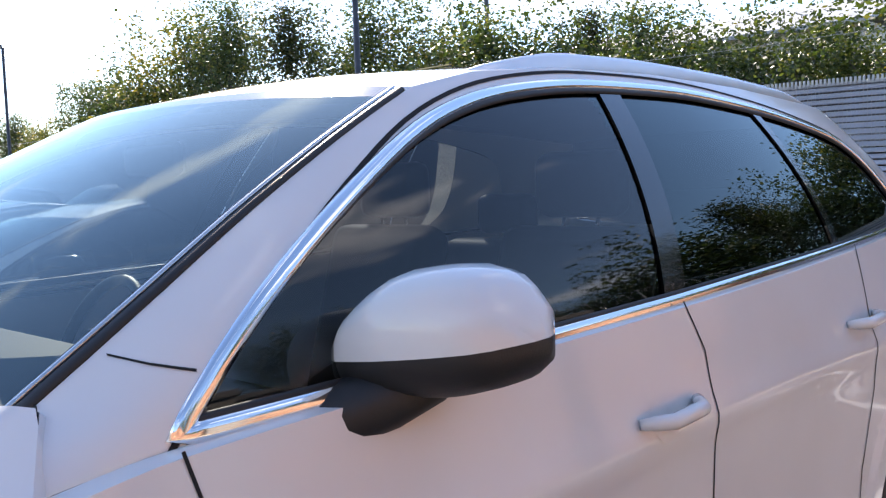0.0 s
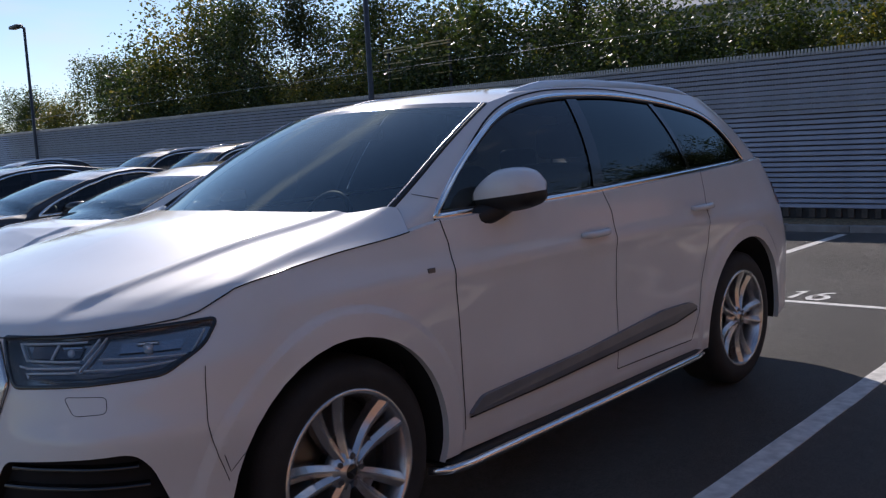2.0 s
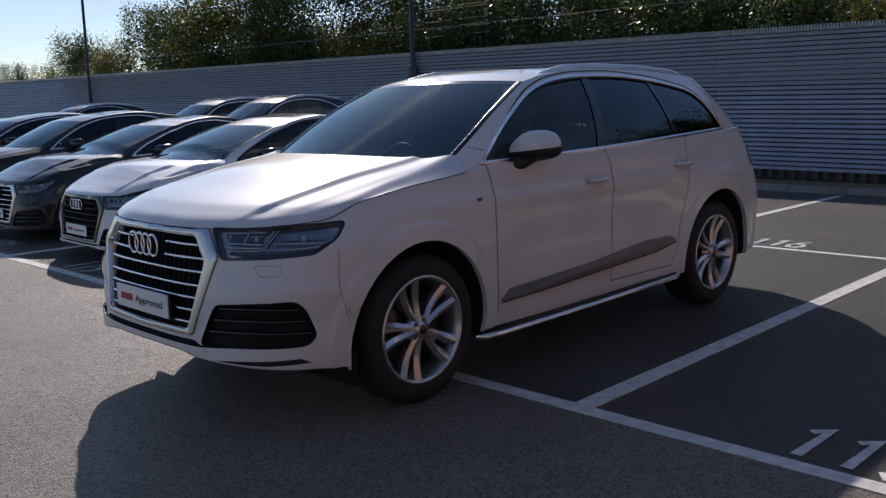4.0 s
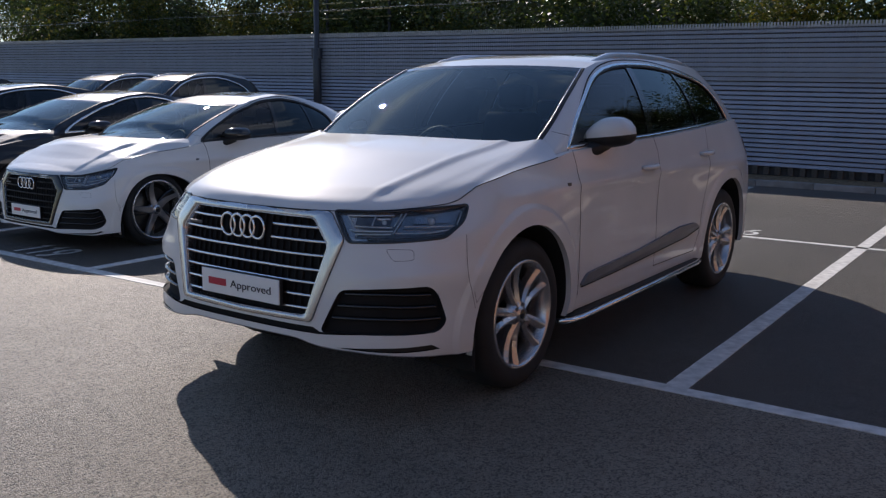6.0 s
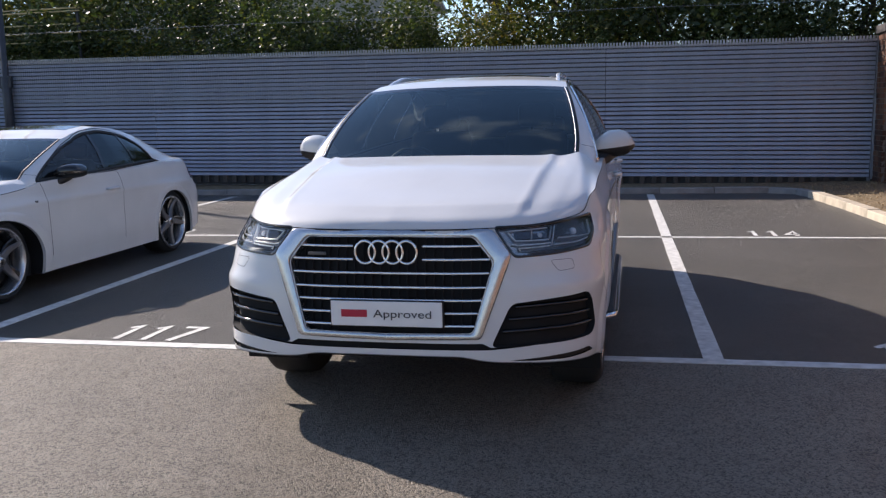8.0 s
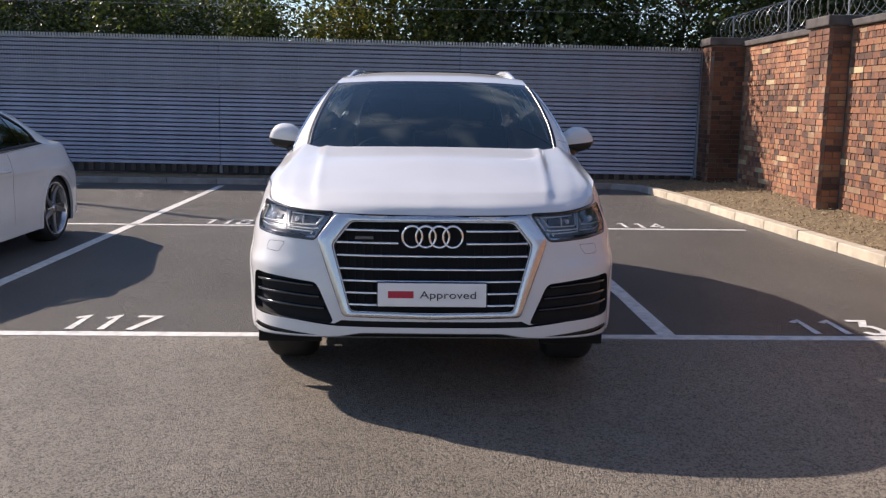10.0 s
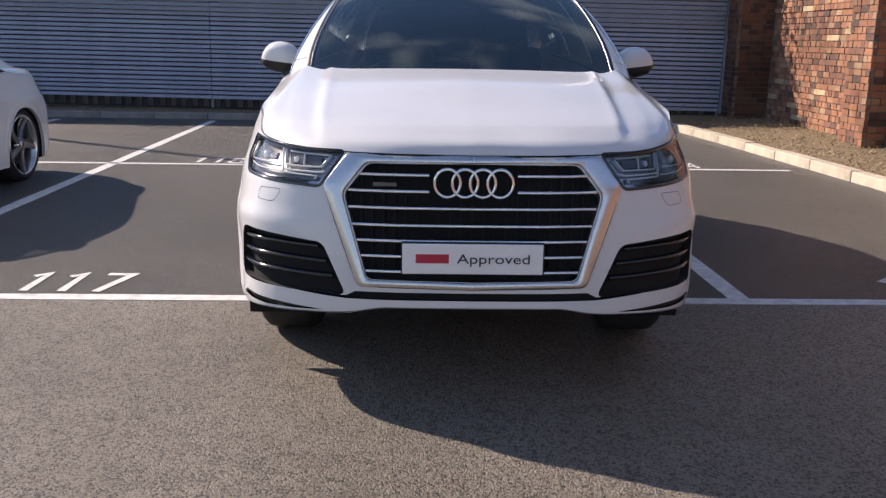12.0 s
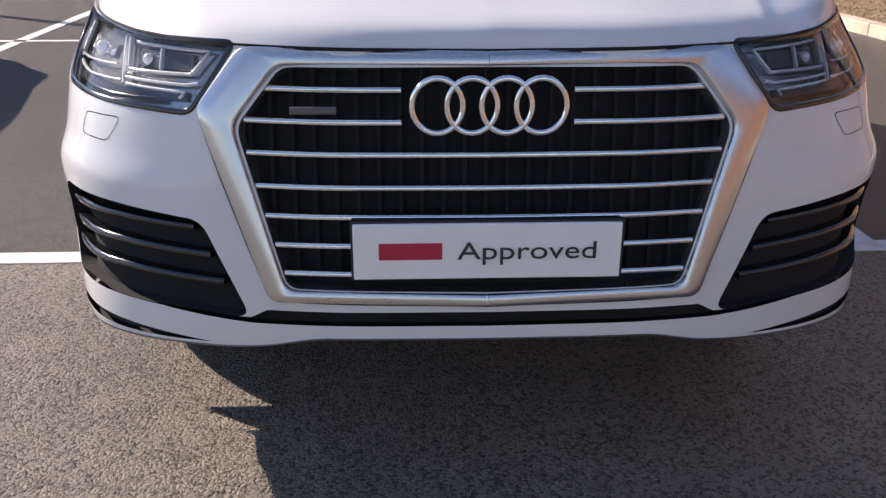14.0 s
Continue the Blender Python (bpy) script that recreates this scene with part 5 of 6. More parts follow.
        # headlamp: bowl, light bars, clear cover
        lamp = panel("headlamp", LOWER, ("lamp",), skin_at, LAMP_BOWL, "angular headlamp with bright light bars under a clear cover", both=(sx,), lift=-0.028)
        band("lamp_wall", [([skin_at(np.array(R_HEAD)), skin_at(np.array(R_HEAD)) - SUV.normal([p[0] for p in R_HEAD], [p[1] for p in R_HEAD]) * 0.029], True)], LAMP_BOWL, "", (sx,), lamp)
        deep = lambda c: skin_at(c) - SUV.normal(c[:, 0], c[:, 1]) * 0.022
        shallow = lambda c: skin_at(c) - SUV.normal(c[:, 0], c[:, 1]) * 0.014
        for pts in ([(0.752, 0.957), (0.545, 0.954), (0.588, 0.911), (0.755, 0.909)], [(1.020, 0.962), (1.004, 0.903), (0.800, 0.912)]):
            band("light_surround", [ribbon(shallow, pts, 0.0065, 0, 0.004)], LAMP_CHROME, "bright chrome light surround", (sx,), lamp)
        band("lens_panel", [ribbon(deep, [(0.590, 0.934), (0.745, 0.934)], 0.036, 0.001)], LAMP_GREY, "grey lens panel", (sx,), lamp)
        band("lens_panel", [ribbon(deep, [(0.835, 0.938), (0.975, 0.936)], 0.034, 0.001)], LAMP_SILVER, "silver lens panel", (sx,), lamp)
        band("lamp_floor", [ribbon(deep, [(0.60, 0.871), (0.80, 0.869), (0.96, 0.878)], 0.020, 0.001)], LAMP_GREY, "", (sx,), lamp)
        for pts in ([(0.796, 0.964), (0.764, 0.882)], [(0.779, 0.962), (0.760, 0.912)], [(0.672, 0.952), (0.668, 0.914)]):
            band("divider", [ribbon(shallow, pts, 0.006, 0, 0.004)], LAMP_CHROME, "", (sx,), lamp)
        for pts in ([(0.758, 0.882), (0.602, 0.877), (0.613, 0.866)], [(0.762, 0.894), (0.60, 0.891), (0.57, 0.896)], [(0.775, 0.886), (0.90, 0.884), (0.985, 0.892)]):
            band("running_light", [ribbon(shallow, pts, 0.006, 0, 0.003)], LAMP_LENS, "pale daytime light strip", (sx,), lamp)
        band("lamp_skirt", [ribbon(shallow, [(0.66, 0.858), (0.80, 0.857), (0.95, 0.866), (1.006, 0.902)], 0.013, 0.004, 0.002)], GLOSS_BLACK, "", (sx,), lamp)
        for s0, z0, rr in ((0.715, 0.932, 0.013), (0.90, 0.932, 0.017)):
            c = warp(deep(np.array([(s0, z0)])))[0]
            bm = bmesh.new()
            ball(bm, (sx * c[0], c[1], c[2]), (rr, rr * 0.8, rr), 16, 10)
            part("projector", bm, LAMP_CHROME, lamp, smooth=True)
            bm = box_bm((-0.032, -0.008, -0.019), (0.032, 0.008, 0.019), 0.006)
            n = SUV.normal(s0, z0)[0]
            bmesh.ops.transform(bm, matrix=Matrix.Translation((sx * c[0] - sx * n[0] * 0.015, c[1] - n[1] * 0.015, c[2])) @ Matrix.Rotation(math.atan2(n[0], -n[1]) * sx, 4, "Z"), verts=bm.verts[:])
            part("lamp_module", bm, LAMP_SILVER, lamp)
        cover = panel("lamp_cover", LOWER, ("lamp",), skin_at, LAMP_GLASS, both=(sx,), lift=-0.001)
        cover.parent = lamp
        cover.visible_shadow = False
        band("lamp_edge", [ribbon(skin_at, R_HEAD, 0.012, 0.0008, 0.002, True)], GLOSS_BLACK, "", (sx,), lamp)
        # side intakes with fins
        side_in = panel("side_intake", LOWER, ("intake",), skin_at, LINER, "black bumper air intake with horizontal fins", both=(sx,), lift=-0.035)
        band("intake_wall", [([skin_at(np.array(R_INTAKE)), skin_at(np.array(R_INTAKE)) - SUV.normal([p[0] for p in R_INTAKE], [p[1] for p in R_INTAKE]) * 0.037], True)], LINER, "", (sx,), side_in)
        for z0, a, b in ((0.615, 0.585, 0.925), (0.56, 0.555, 0.945), (0.505, 0.53, 0.965)):
            sh = lambda c: skin_at(c) - SUV.normal(c[:, 0], c[:, 1]) * 0.022
            band("fin", [ribbon(sh, [(a, z0), ((a + b) / 2, z0 + 0.004), (b, z0 - 0.004)], 0.016, 0, 0.014)], GLOSS_BLACK, "", (sx,), side_in)
        panel("lower_slit", LOWER, ("slit",), skin_at, BLACK, "", both=(sx,), lift=-0.012)
        band("washer_seam", [ribbon(skin_at, rounded([(0.745, 0.815), (0.85, 0.812), (0.855, 0.768), (0.775, 0.764)], 0.015), 0.0018, 0.0006, closed=True)], SEAM, "", (sx,))
        # badge on the fender
        c = warp(SUV.at([2.005], [1.012]))[0]
        part("fender_badge", box_bm((sx * c[0] - 0.004, c[1] - 0.018, c[2] - 0.009), (sx * c[0] + 0.004, c[1] + 0.018, c[2] + 0.009), 0.002), ALLOY_GREY, car, "small metal badge")
        # tail lamp
        band("tail_lamp", [([skin_at(np.array([(s, z1) for s in np.linspace(5.10, 5.7, 16)])) + np.array([0.004, 0.004, 0]) for z1 in np.linspace(1.00, 1.13, 6)], False)], RED_LENS, "dark red tail lamp", (sx,))
        # mirror
        bm = bmesh.new()
        rings = []
        for t in np.linspace(0, 1, 15):
            top_z = smooth_interp(np.array([t]), (0, 0.15, 0.30, 0.42, 0.6, 0.78, 0.92, 1), (1.262, 1.308, 1.339, 1.354, 1.358, 1.346, 1.308, 1.266))[0]
            low_z = smooth_interp(np.array([t]), (0, 0.15, 0.5, 0.85, 1), (1.188, 1.178, 1.184, 1.206, 1.244))[0]
            ry = smooth_interp(np.array([t]), (0, 0.12, 0.5, 0.85, 0.97, 1), (0.055, 0.092, 0.108, 0.092, 0.05, 0.02))[0]
            ring = []
            for a in np.linspace(0, 2 * math.pi, 29)[:-1]:
                cy, cz = math.cos(a), math.sin(a)
                yy = 0.835 + 0.062 * t + ry * math.copysign(abs(cy) ** 0.75, cy)
                yy = min(yy, 0.888 + 0.062 * t + (yy - 0.888 - 0.062 * t) * 0.15)
                zz = (top_z + low_z) / 2 + (top_z - low_z) / 2 * math.copysign(abs(cz) ** 0.72, cz)
                ring.append(bm.verts.new((0.842 + 0.262 * t, yy, zz)))
            rings.append(ring)
        for r0, r1 in zip(rings, rings[1:]):
            for j in range(28):
                bm.faces.new((r0[j], r0[(j + 1) % 28], r1[(j + 1) % 28], r1[j]))
        bm.faces.new(rings[0][::-1])
        bm.faces.new(rings[-1])
        bmesh.ops.recalc_face_normals(bm, faces=bm.faces[:])
        warp_bm(bm, warp)
        yc, zc = warp(np.array([[0.98, 0.85, 1.251]]))[0][1:]
        if sx < 0:
            bmesh.ops.transform(bm, matrix=Matrix.Diagonal((-1, 1, 1, 1)), verts=bm.verts[:])
            bmesh.ops.reverse_faces(bm, faces=bm.faces[:])
        low = bm.copy()
        bmesh.ops.bisect_plane(bm, geom=bm.verts[:] + bm.edges[:] + bm.faces[:], plane_co=(sx * 0.98, yc, zc), plane_no=(sx * 0.10, 0.04, -1), clear_outer=True)
        bmesh.ops.bisect_plane(low, geom=low.verts[:] + low.edges[:] + low.faces[:], plane_co=(sx * 0.98, yc, zc), plane_no=(-sx * 0.10, -0.04, 1), clear_outer=True)
        for v in low.verts:
            if v.co.z < zc - 0.004:
                v.co.y += 0.05 * (zc - v.co.z)
        mirror = part("door_mirror", bm, paint if hero else GLOSS_BLACK, car, "door mirror with painted cap and black lower shell", smooth=True)
        part("mirror_shell", low, BLACK, mirror, "black lower shell", smooth=True)
        bm = bmesh.new()
        foot = warp(np.array([(0.868, 0.70, 1.162), (0.892, 0.745, 1.170), (0.922, 0.80, 1.188), (0.965, 0.85, 1.212)]))
        tube(bm, [(sx * p[0], p[1], p[2]) for p in foot], [0.034, 0.043, 0.044, 0.034], 14)
        part("mirror_foot", bm, BLACK, mirror, smooth=True)
        g = warp(np.array([(0.968, 0.918, 1.262)]))[0]
        bm = box_bm((sx * g[0] - 0.075, g[1] - 0.004, g[2] - 0.042), (sx * g[0] + 0.075, g[1] + 0.006, g[2] + 0.042), 0.004)
        part("mirror_glass", bm, MIRROR, mirror)
        ind = warp(np.array([(1.040, 0.790, 1.249), (1.060, 0.806, 1.251), (1.078, 0.828, 1.253), (1.088, 0.852, 1.254)]))
        bm = bmesh.new()
        tube(bm, [(sx * p[0], p[1], p[2]) for p in ind], 0.0045, 6)
        part("indicator_strip", bm, AMBER, mirror, "thin amber indicator strip", smooth=True)
        # roof rails and running boards
        if rails:
            ys = np.linspace(1.32, 3.20, 26)
            zr = np.interp(ys, ROOF_Y, ROOF_Z)
            k = np.clip((ys - 1.32) / 0.34, 0, 1) ** 0.7 * np.clip((3.20 - ys) / 0.30, 0, 1) ** 0.8
            hgt, wid = 0.004 + 0.037 * k, 0.010 + 0.008 * k
            xr = cabin_x(ys, zr) - 0.052
            rings = []
            bm = bmesh.new()
            for q, o in ((-1, -0.02), (-1, 0.75), (-0.6, 1.0), (0.6, 1.0), (1, 0.75), (1, -0.02)):
                c = warp(np.stack([xr + wid * q, ys, zr + hgt * o - (0.02 if o < 0 else 0)], 1))
                rings.append([bm.verts.new((sx * p[0], p[1], p[2])) for p in c])
            for r0, r1 in zip(rings, rings[1:]):
                for j in range(len(ys) - 1):
                    f = (r0[j], r0[j + 1], r1[j + 1], r1[j])
                    bm.faces.new(f if sx > 0 else f[::-1])
            part("roof_rail", bm, RAIL, car, "satin aluminium roof rail", smooth=True)
        if step:
            bm = bmesh.new()
            tube(bm, [(sx * 0.93, 0.36, 0.275), (sx * 0.985, 0.42, 0.272), (sx * 1.0, 0.52, 0.272), (sx * 1.0, 1.4, 0.285), (sx * 1.0, 2.30, 0.305), (sx * 0.985, 2.38, 0.306), (sx * 0.93, 2.44, 0.305)], 0.017, 12)
            part("step_bar", bm, CHROME, car, "polished step bar along the sill", smooth=True)
            bm = box_bm((min(sx * 0.82, sx * 0.985), 0.44, 0.262), (max(sx * 0.82, sx * 0.985), 2.40, 0.290), 0.008)
            for v in bm.verts:
                v.co.z += (v.co.y - 0.44) * 0.017
            part("step_board", bm, BLACK, car, "black running board")
    # middle panels
    panel("bonnet", BONNET, ("rest",), bonnet_at, paint)
    band("bonnet_gap", [ribbon(skin_at, [(0.0, SUV.top(0) + 0.001), (0.3, SUV.top(0.3) + 0.001), (0.53, SUV.top(0.53) + 0.001), (0.75, SUV.top(0.75))] + [(s, SUV.top(s)) for s in np.linspace(0.85, 1.95, 23)], 0.0045, 0.004)], SEAM)
    uu = np.linspace(0, 1, 40)
    rear = bonnet_at(np.stack([uu, np.ones(40)], 1))
    back = rear + np.array([-0.004, 0.012, -0.012])
    band("bonnet_edge", [([back + np.array([0, 0.0, -0.06]), back, rear], False)], paint)
    panel("roof", ROOF, ("rest",), roof_at, paint)
    panel("glass_roof", ROOF, ("pano",), roof_at, GLOSS_BLACK, "black glass roof panel", lift=0.002)
    panel("headliner", ROOF, ("rest", "pano"), roof_at, CABIN_DARK, lift=-0.03)
    # added dark sheet inside the rear window, blocks daylight from behind
    panel("tail_lining", TAIL, ("rest",), tail_at, CABIN_DARK, lift=-0.03)
    panel("windscreen", SCREEN, ("clear",), screen_at, SCREEN_GLASS, "clear windscreen").visible_shadow = False
    panel("windscreen_border", SCREEN, ("rest",), screen_at, GLOSS_BLACK, "black windscreen border")
    for sx in W2:
        band("screen_seal", [ribbon(screen_at, [(0.988, 0.04), (0.988, 0.98)], 0.018, 0.003, 0.004)], BLACK, "", (sx,))
        if hero:
            band("screen_strip", [ribbon(screen_at, [(0.972, 0.06), (0.972, 0.98)], 0.007, 0.005, 0.004)], SATIN, "thin bright windscreen edge strip", (sx,))
    # cowl between bonnet and screen
    bm = bmesh.new()
    add_box(bm, (-0.80, 0.02, 1.02), (0.80, 0.34, 1.145))
    part("cowl", warp_bm(bm, warp), BLACK, car)
    # grille: frame, backing, bars
    def lifted(poly, k):
        p = skin_at(np.array(poly))
        n = SUV.normal([q[0] for q in poly], [q[1] for q in poly])
        return p + n * k
    def blend(t):
        return [(a[0] + (b[0] - a[0]) * t, a[1] + (b[1] - a[1]) * t) for a, b in zip(P_GOUT, P_GIN)]
    rows = [lifted(blend(t), h) for t, h in ((0, -0.002), (0.005, 0.006), (0.03, 0.011), (0.06, 0.012), (0.40, 0.0125), (0.86, 0.0115), (0.90, 0.010), (0.92, 0.006), (0.98, -0.010), (1.0, -0.016), (1.0, -0.055))]
    grille = band("grille", [(rows[::-1], False)], frame_mat, "wide octagonal grille with a satin surround and bright bars")
    band("grille_seam", [ribbon(skin_at, P_GOUT, 0.004, 0.0015)], SEAM, "", W2, grille)
    part("grille_mesh", bent(*LOWER.pick("grille"), skin_at, warp, W2, -0.05), LINER, grille, "black grille backing", smooth=True)
    for k in range(-11, 12):
        bm = bmesh.new()
        x = k * 0.042
        zlo, zhi = 0.505, 0.94 - max(0, abs(x) - 0.39) * 1.3
        if abs(x) > 0.40:
            zlo = 0.505 + (abs(x) - 0.395) * 3.6
        if zhi <= zlo:
            bm.free()
            continue
        zs = np.linspace(zlo, zhi, 9)
        c = SUV.at(np.full(9, abs(x)), zs)
        rows = [[bm.verts.new((x + dx, q[1] + dy, q[2])) for dx, dy in ((-0.004, 0.048), (-0.004, 0.036), (0.004, 0.036), (0.004, 0.048))] for q in c]
        for r0, r1 in zip(rows, rows[1:]):
            for j in range(3):
                bm.faces.new((r0[j], r0[j + 1], r1[j + 1], r1[j]))
        part("grille_rib", warp_bm(bm, warp), LINER, grille)
    for z0, half, gap in ((0.893, 0.425, 0.165), (0.832, 0.468, 0.165), (0.770, 0.466, 0), (0.706, 0.452, 0), (0.648, 0.435, 0), (0.590, 0.418, 0.268), (0.532, 0.402, 0.268)):
        sh = lambda c: skin_at(c) - SUV.normal(c[:, 0], c[:, 1]) * 0.012
        if gap:
            for q in W2:
                band("grille_bar", [ribbon(sh, [(gap, z0), (half, z0)], 0.013, 0, 0.008)], trim, "", (q,), grille)
        else:
            band("grille_bar", [ribbon(sh, [(0, z0), (half, z0)], 0.013, 0, 0.008)], trim, "", W2, grille)
    # ring emblem
    for k in range(4):
        bm = bmesh.new()
        cx = -0.0975 + 0.065 * k
        pts = [(cx + 0.0475 * math.cos(a), SUV.at(0.1, 0.868)[0][1] - 0.022, 0.868 + 0.0515 * math.sin(a)) for a in np.linspace(0, 2 * math.pi, 37)[:-1]]
        tube(bm, pts, 0.0062, 8, closed=True)
        part("ring", warp_bm(bm, warp), CHROME, grille, "bright ring of the emblem", smooth=True)
    # small script badge as a plain bar
    part("script_badge", warp_bm(box_bm((-0.372, -1.006, 0.854), (-0.285, -0.998, 0.868), 0.002), warp), ALLOY_GREY, grille)
    if plate:
        y0 = SUV.at(0.25, 0.59)[0][1] - 0.024
        pl = part("number_plate", warp_bm(box_bm((-0.262, y0, 0.531), (0.262, y0 + 0.012, 0.646), 0.003), warp), PLATE_WHITE, car, "white show plate with red and dark print")
        part("plate_holder", warp_bm(box_bm((-0.267, y0 + 0.006, 0.526), (0.268, y0 + 0.022, 0.651), 0.003), warp), BLACK, pl)
        a, b = warp(np.array([(-0.212, y0 - 0.0012, 0.57), (0.212, y0 - 0.0012, 0.61)]))
        s = b[2] - a[2]
        part("red_print", box_bm((a[0], a[1] - 0.0006, a[2] + 0.003), (a[0] + (b[0] - a[0]) * 0.29, a[1] + 0.001, b[2] - 0.003)), PLATE_RED, pl, "red printed bar")
        text_mesh("lettering", "Approved", PLATE_DARK, Matrix.Translation((a[0] + (b[0] - a[0]) * 0.36, a[1], a[2] - s * 0.22)) @ Matrix.Rotation(math.pi / 2, 4, "X"), (b[0] - a[0]) * 0.64, s * 1.18, pl, 0.0008)
    panel("bumper_core", LOWER, ("bumper", "intake", "slot"), skin_at, LINER, lift=-0.045)
    panel("centre_slot", LOWER, ("slot",), skin_at, LINER, "black lower air slot", lift=-0.02)
    bot = np.linspace(0, 1.04, 40)
    edge = SUV.at(bot, np.array([SUV.bottom(s) for s in bot]))
    inner, under = edge.copy(), edge.copy()
    inner[:, 2] -= 0.004
    under[:, 1] += 0.14
    under[:, 2] -= 0.012
    # unseen tray, added to stop sun passing below the bumper lip
    tray = np.stack([edge[:, 0] * 0.97, np.maximum(edge[:, 1] + 0.02, -0.60), edge[:, 2] - 0.002], 1)
    band("undertray", [([tray, edge + np.array([0, 0.012, -0.001])], False)], LINER, "black tray under the bumper, added to stop sun")
    band("chin", [([under, inner, edge + np.array([0, -0.001, 0])], False)], MOULD_GREY, "grey lower bumper lip")
    # wipers
    for x0, x1, w0, w1 in ((-0.62, 0.10, 0.045, 0.075), (0.05, 0.66, 0.03, 0.07)):
        pts = screen_at(np.array([(abs(x) / 0.8, w0 + (w1 - w0) * t) for t, x in ((t, x0 + (x1 - x0) * t) for t in np.linspace(0, 1, 14))]))
        sgn = np.sign([x0 + (x1 - x0) * t for t in np.linspace(0, 1, 14)])
        pts[:, 0] *= sgn
        pts[:, 2] += 0.016
        pts[:, 1] -= 0.008
        bm = bmesh.new()
        tube(bm, warp(pts), 0.008, 6)
        part("wiper", bm, BLACK, car, smooth=True)
    # floor and cabin
    bm = box_bm((-0.80, -0.62, 0.27), (0.80, 3.7, 0.50))
    part("underbody", warp_bm(bm, warp), LINER, car)
    # two unseen plates, added to stop sun leaking into the front arches
    part("engine_bay", warp_bm(box_bm((-0.86, -0.50, 0.885), (0.86, 0.36, 0.915)), warp), LINER, car)
    part("firewall", warp_bm(box_bm((-0.84, 0.335, 0.45), (0.84, 0.36, 1.10)), warp), LINER, car)
    bm = box_bm((-0.55, -0.80, 0.36), (0.55, -0.55, 0.92))
    part("radiator", warp_bm(bm, warp), LINER, car)
    bm = box_bm((-0.78, 0.36, 0.80), (0.78, 0.95, 1.13), 0.06, 3)
    part("dashboard", warp_bm(bm, warp), CABIN_DARK, car, "black dashboard", smooth=True)
    bm = box_bm((-0.84, 0.5, 0.50), (0.84, 3.6, 0.60))
    part("cabin_floor", warp_bm(bm, warp), CABIN_DARK, car)
    for x in (-0.37, 0.37):
        seat = part("front_seat", warp_bm(box_bm((x - 0.25, 1.30, 0.60), (x + 0.25, 1.85, 0.82), 0.06, 3), warp), LEATHER, car, "black leather front seat", smooth=True)
        bm = box_bm((x - 0.24, -0.07, 0.0), (x + 0.24, 0.07, 0.62), 0.06, 3)
        bmesh.ops.transform(bm, matrix=Matrix.Translation((0, 1.86, 0.74)) @ Matrix.Rotation(radians(-16), 4, "X"), verts=bm.verts[:])
        part("backrest", warp_bm(bm, warp), LEATHER, seat, smooth=True)
        bm = box_bm((x - 0.14, 2.0, 1.36), (x + 0.14, 2.10, 1.54), 0.04, 3)
        part("headrest", warp_bm(bm, warp), LEATHER, seat, smooth=True)
        for q in (-0.055, 0.055):
            bm = bmesh.new()
            tube(bm, [(x + q, 2.03, 1.28), (x + q, 2.05, 1.40)], 0.007, 6)
            part("headrest_post", warp_bm(bm, warp), CHROME, seat, smooth=True)
    bench = part("rear_seat", warp_bm(box_bm((-0.68, 2.55, 0.6), (0.68, 2.75, 1.25), 0.06, 3), warp), LEATHER, car, "black leather rear seat", smooth=True)
    for x in (-0.40, 0.40):
        part("headrest", warp_bm(box_bm((x - 0.13, 2.62, 1.27), (x + 0.13, 2.71, 1.42), 0.035, 3), warp), LEATHER, bench, smooth=True)
    bm = bmesh.new()
    ring = [Vector((-0.37 + 0.185 * math.cos(a), 0.0, 0.185 * math.sin(a))) for a in np.linspace(0, 2 * math.pi, 33)[:-1]]
    tilt = Matrix.Translation((0, 1.02, 1.08)) @ Matrix.Rotation(radians(-24), 4, "X")
    tube(bm, [tilt @ p for p in ring], 0.015, 8, closed=True)
    wheel = part("steering_wheel", warp_bm(bm, warp), LEATHER, car, "black steering wheel", smooth=True)
    bm = box_bm((-0.47, -0.02, -0.06), (-0.27, 0.03, 0.05), 0.02, 2)
    bmesh.ops.transform(bm, matrix=tilt, verts=bm.verts[:])
    part("wheel_hub", warp_bm(bm, warp), CABIN_DARK, wheel, smooth=True)
    bm = box_bm((-0.12, 0.98, 1.50), (0.12, 1.01, 1.57), 0.02, 2)
    part("rear_view_mirror", warp_bm(bm, warp), BLACK, car, smooth=True)
    if hero:
        part("windscreen_paper", box_bm((0.44, 0.50, 1.132), (0.66, 0.70, 1.135)), PAPER, car, "pale sheet on the dashboard")
    # wheels
    for y, tn in ((axle_f, 0.31), (axle_r, 0.9)):
        for sx in (1, -1):
            add_wheel(car, sx * wheel_x, y, wheel_z, wheel_r, rim_r, sx, tn, style)
    return car


suv = make_car("white seven-seat SUV with chrome window trim and satin roof rails", WHITE, hero=True)
# it stands a little askew in its bay
suv.matrix_world = Matrix.Translation((0.5, -0.6, 0)) @ Matrix.Rotation(radians(0.7), 4, "Z") @ Matrix.Translation((-0.5, 0.6, 0))


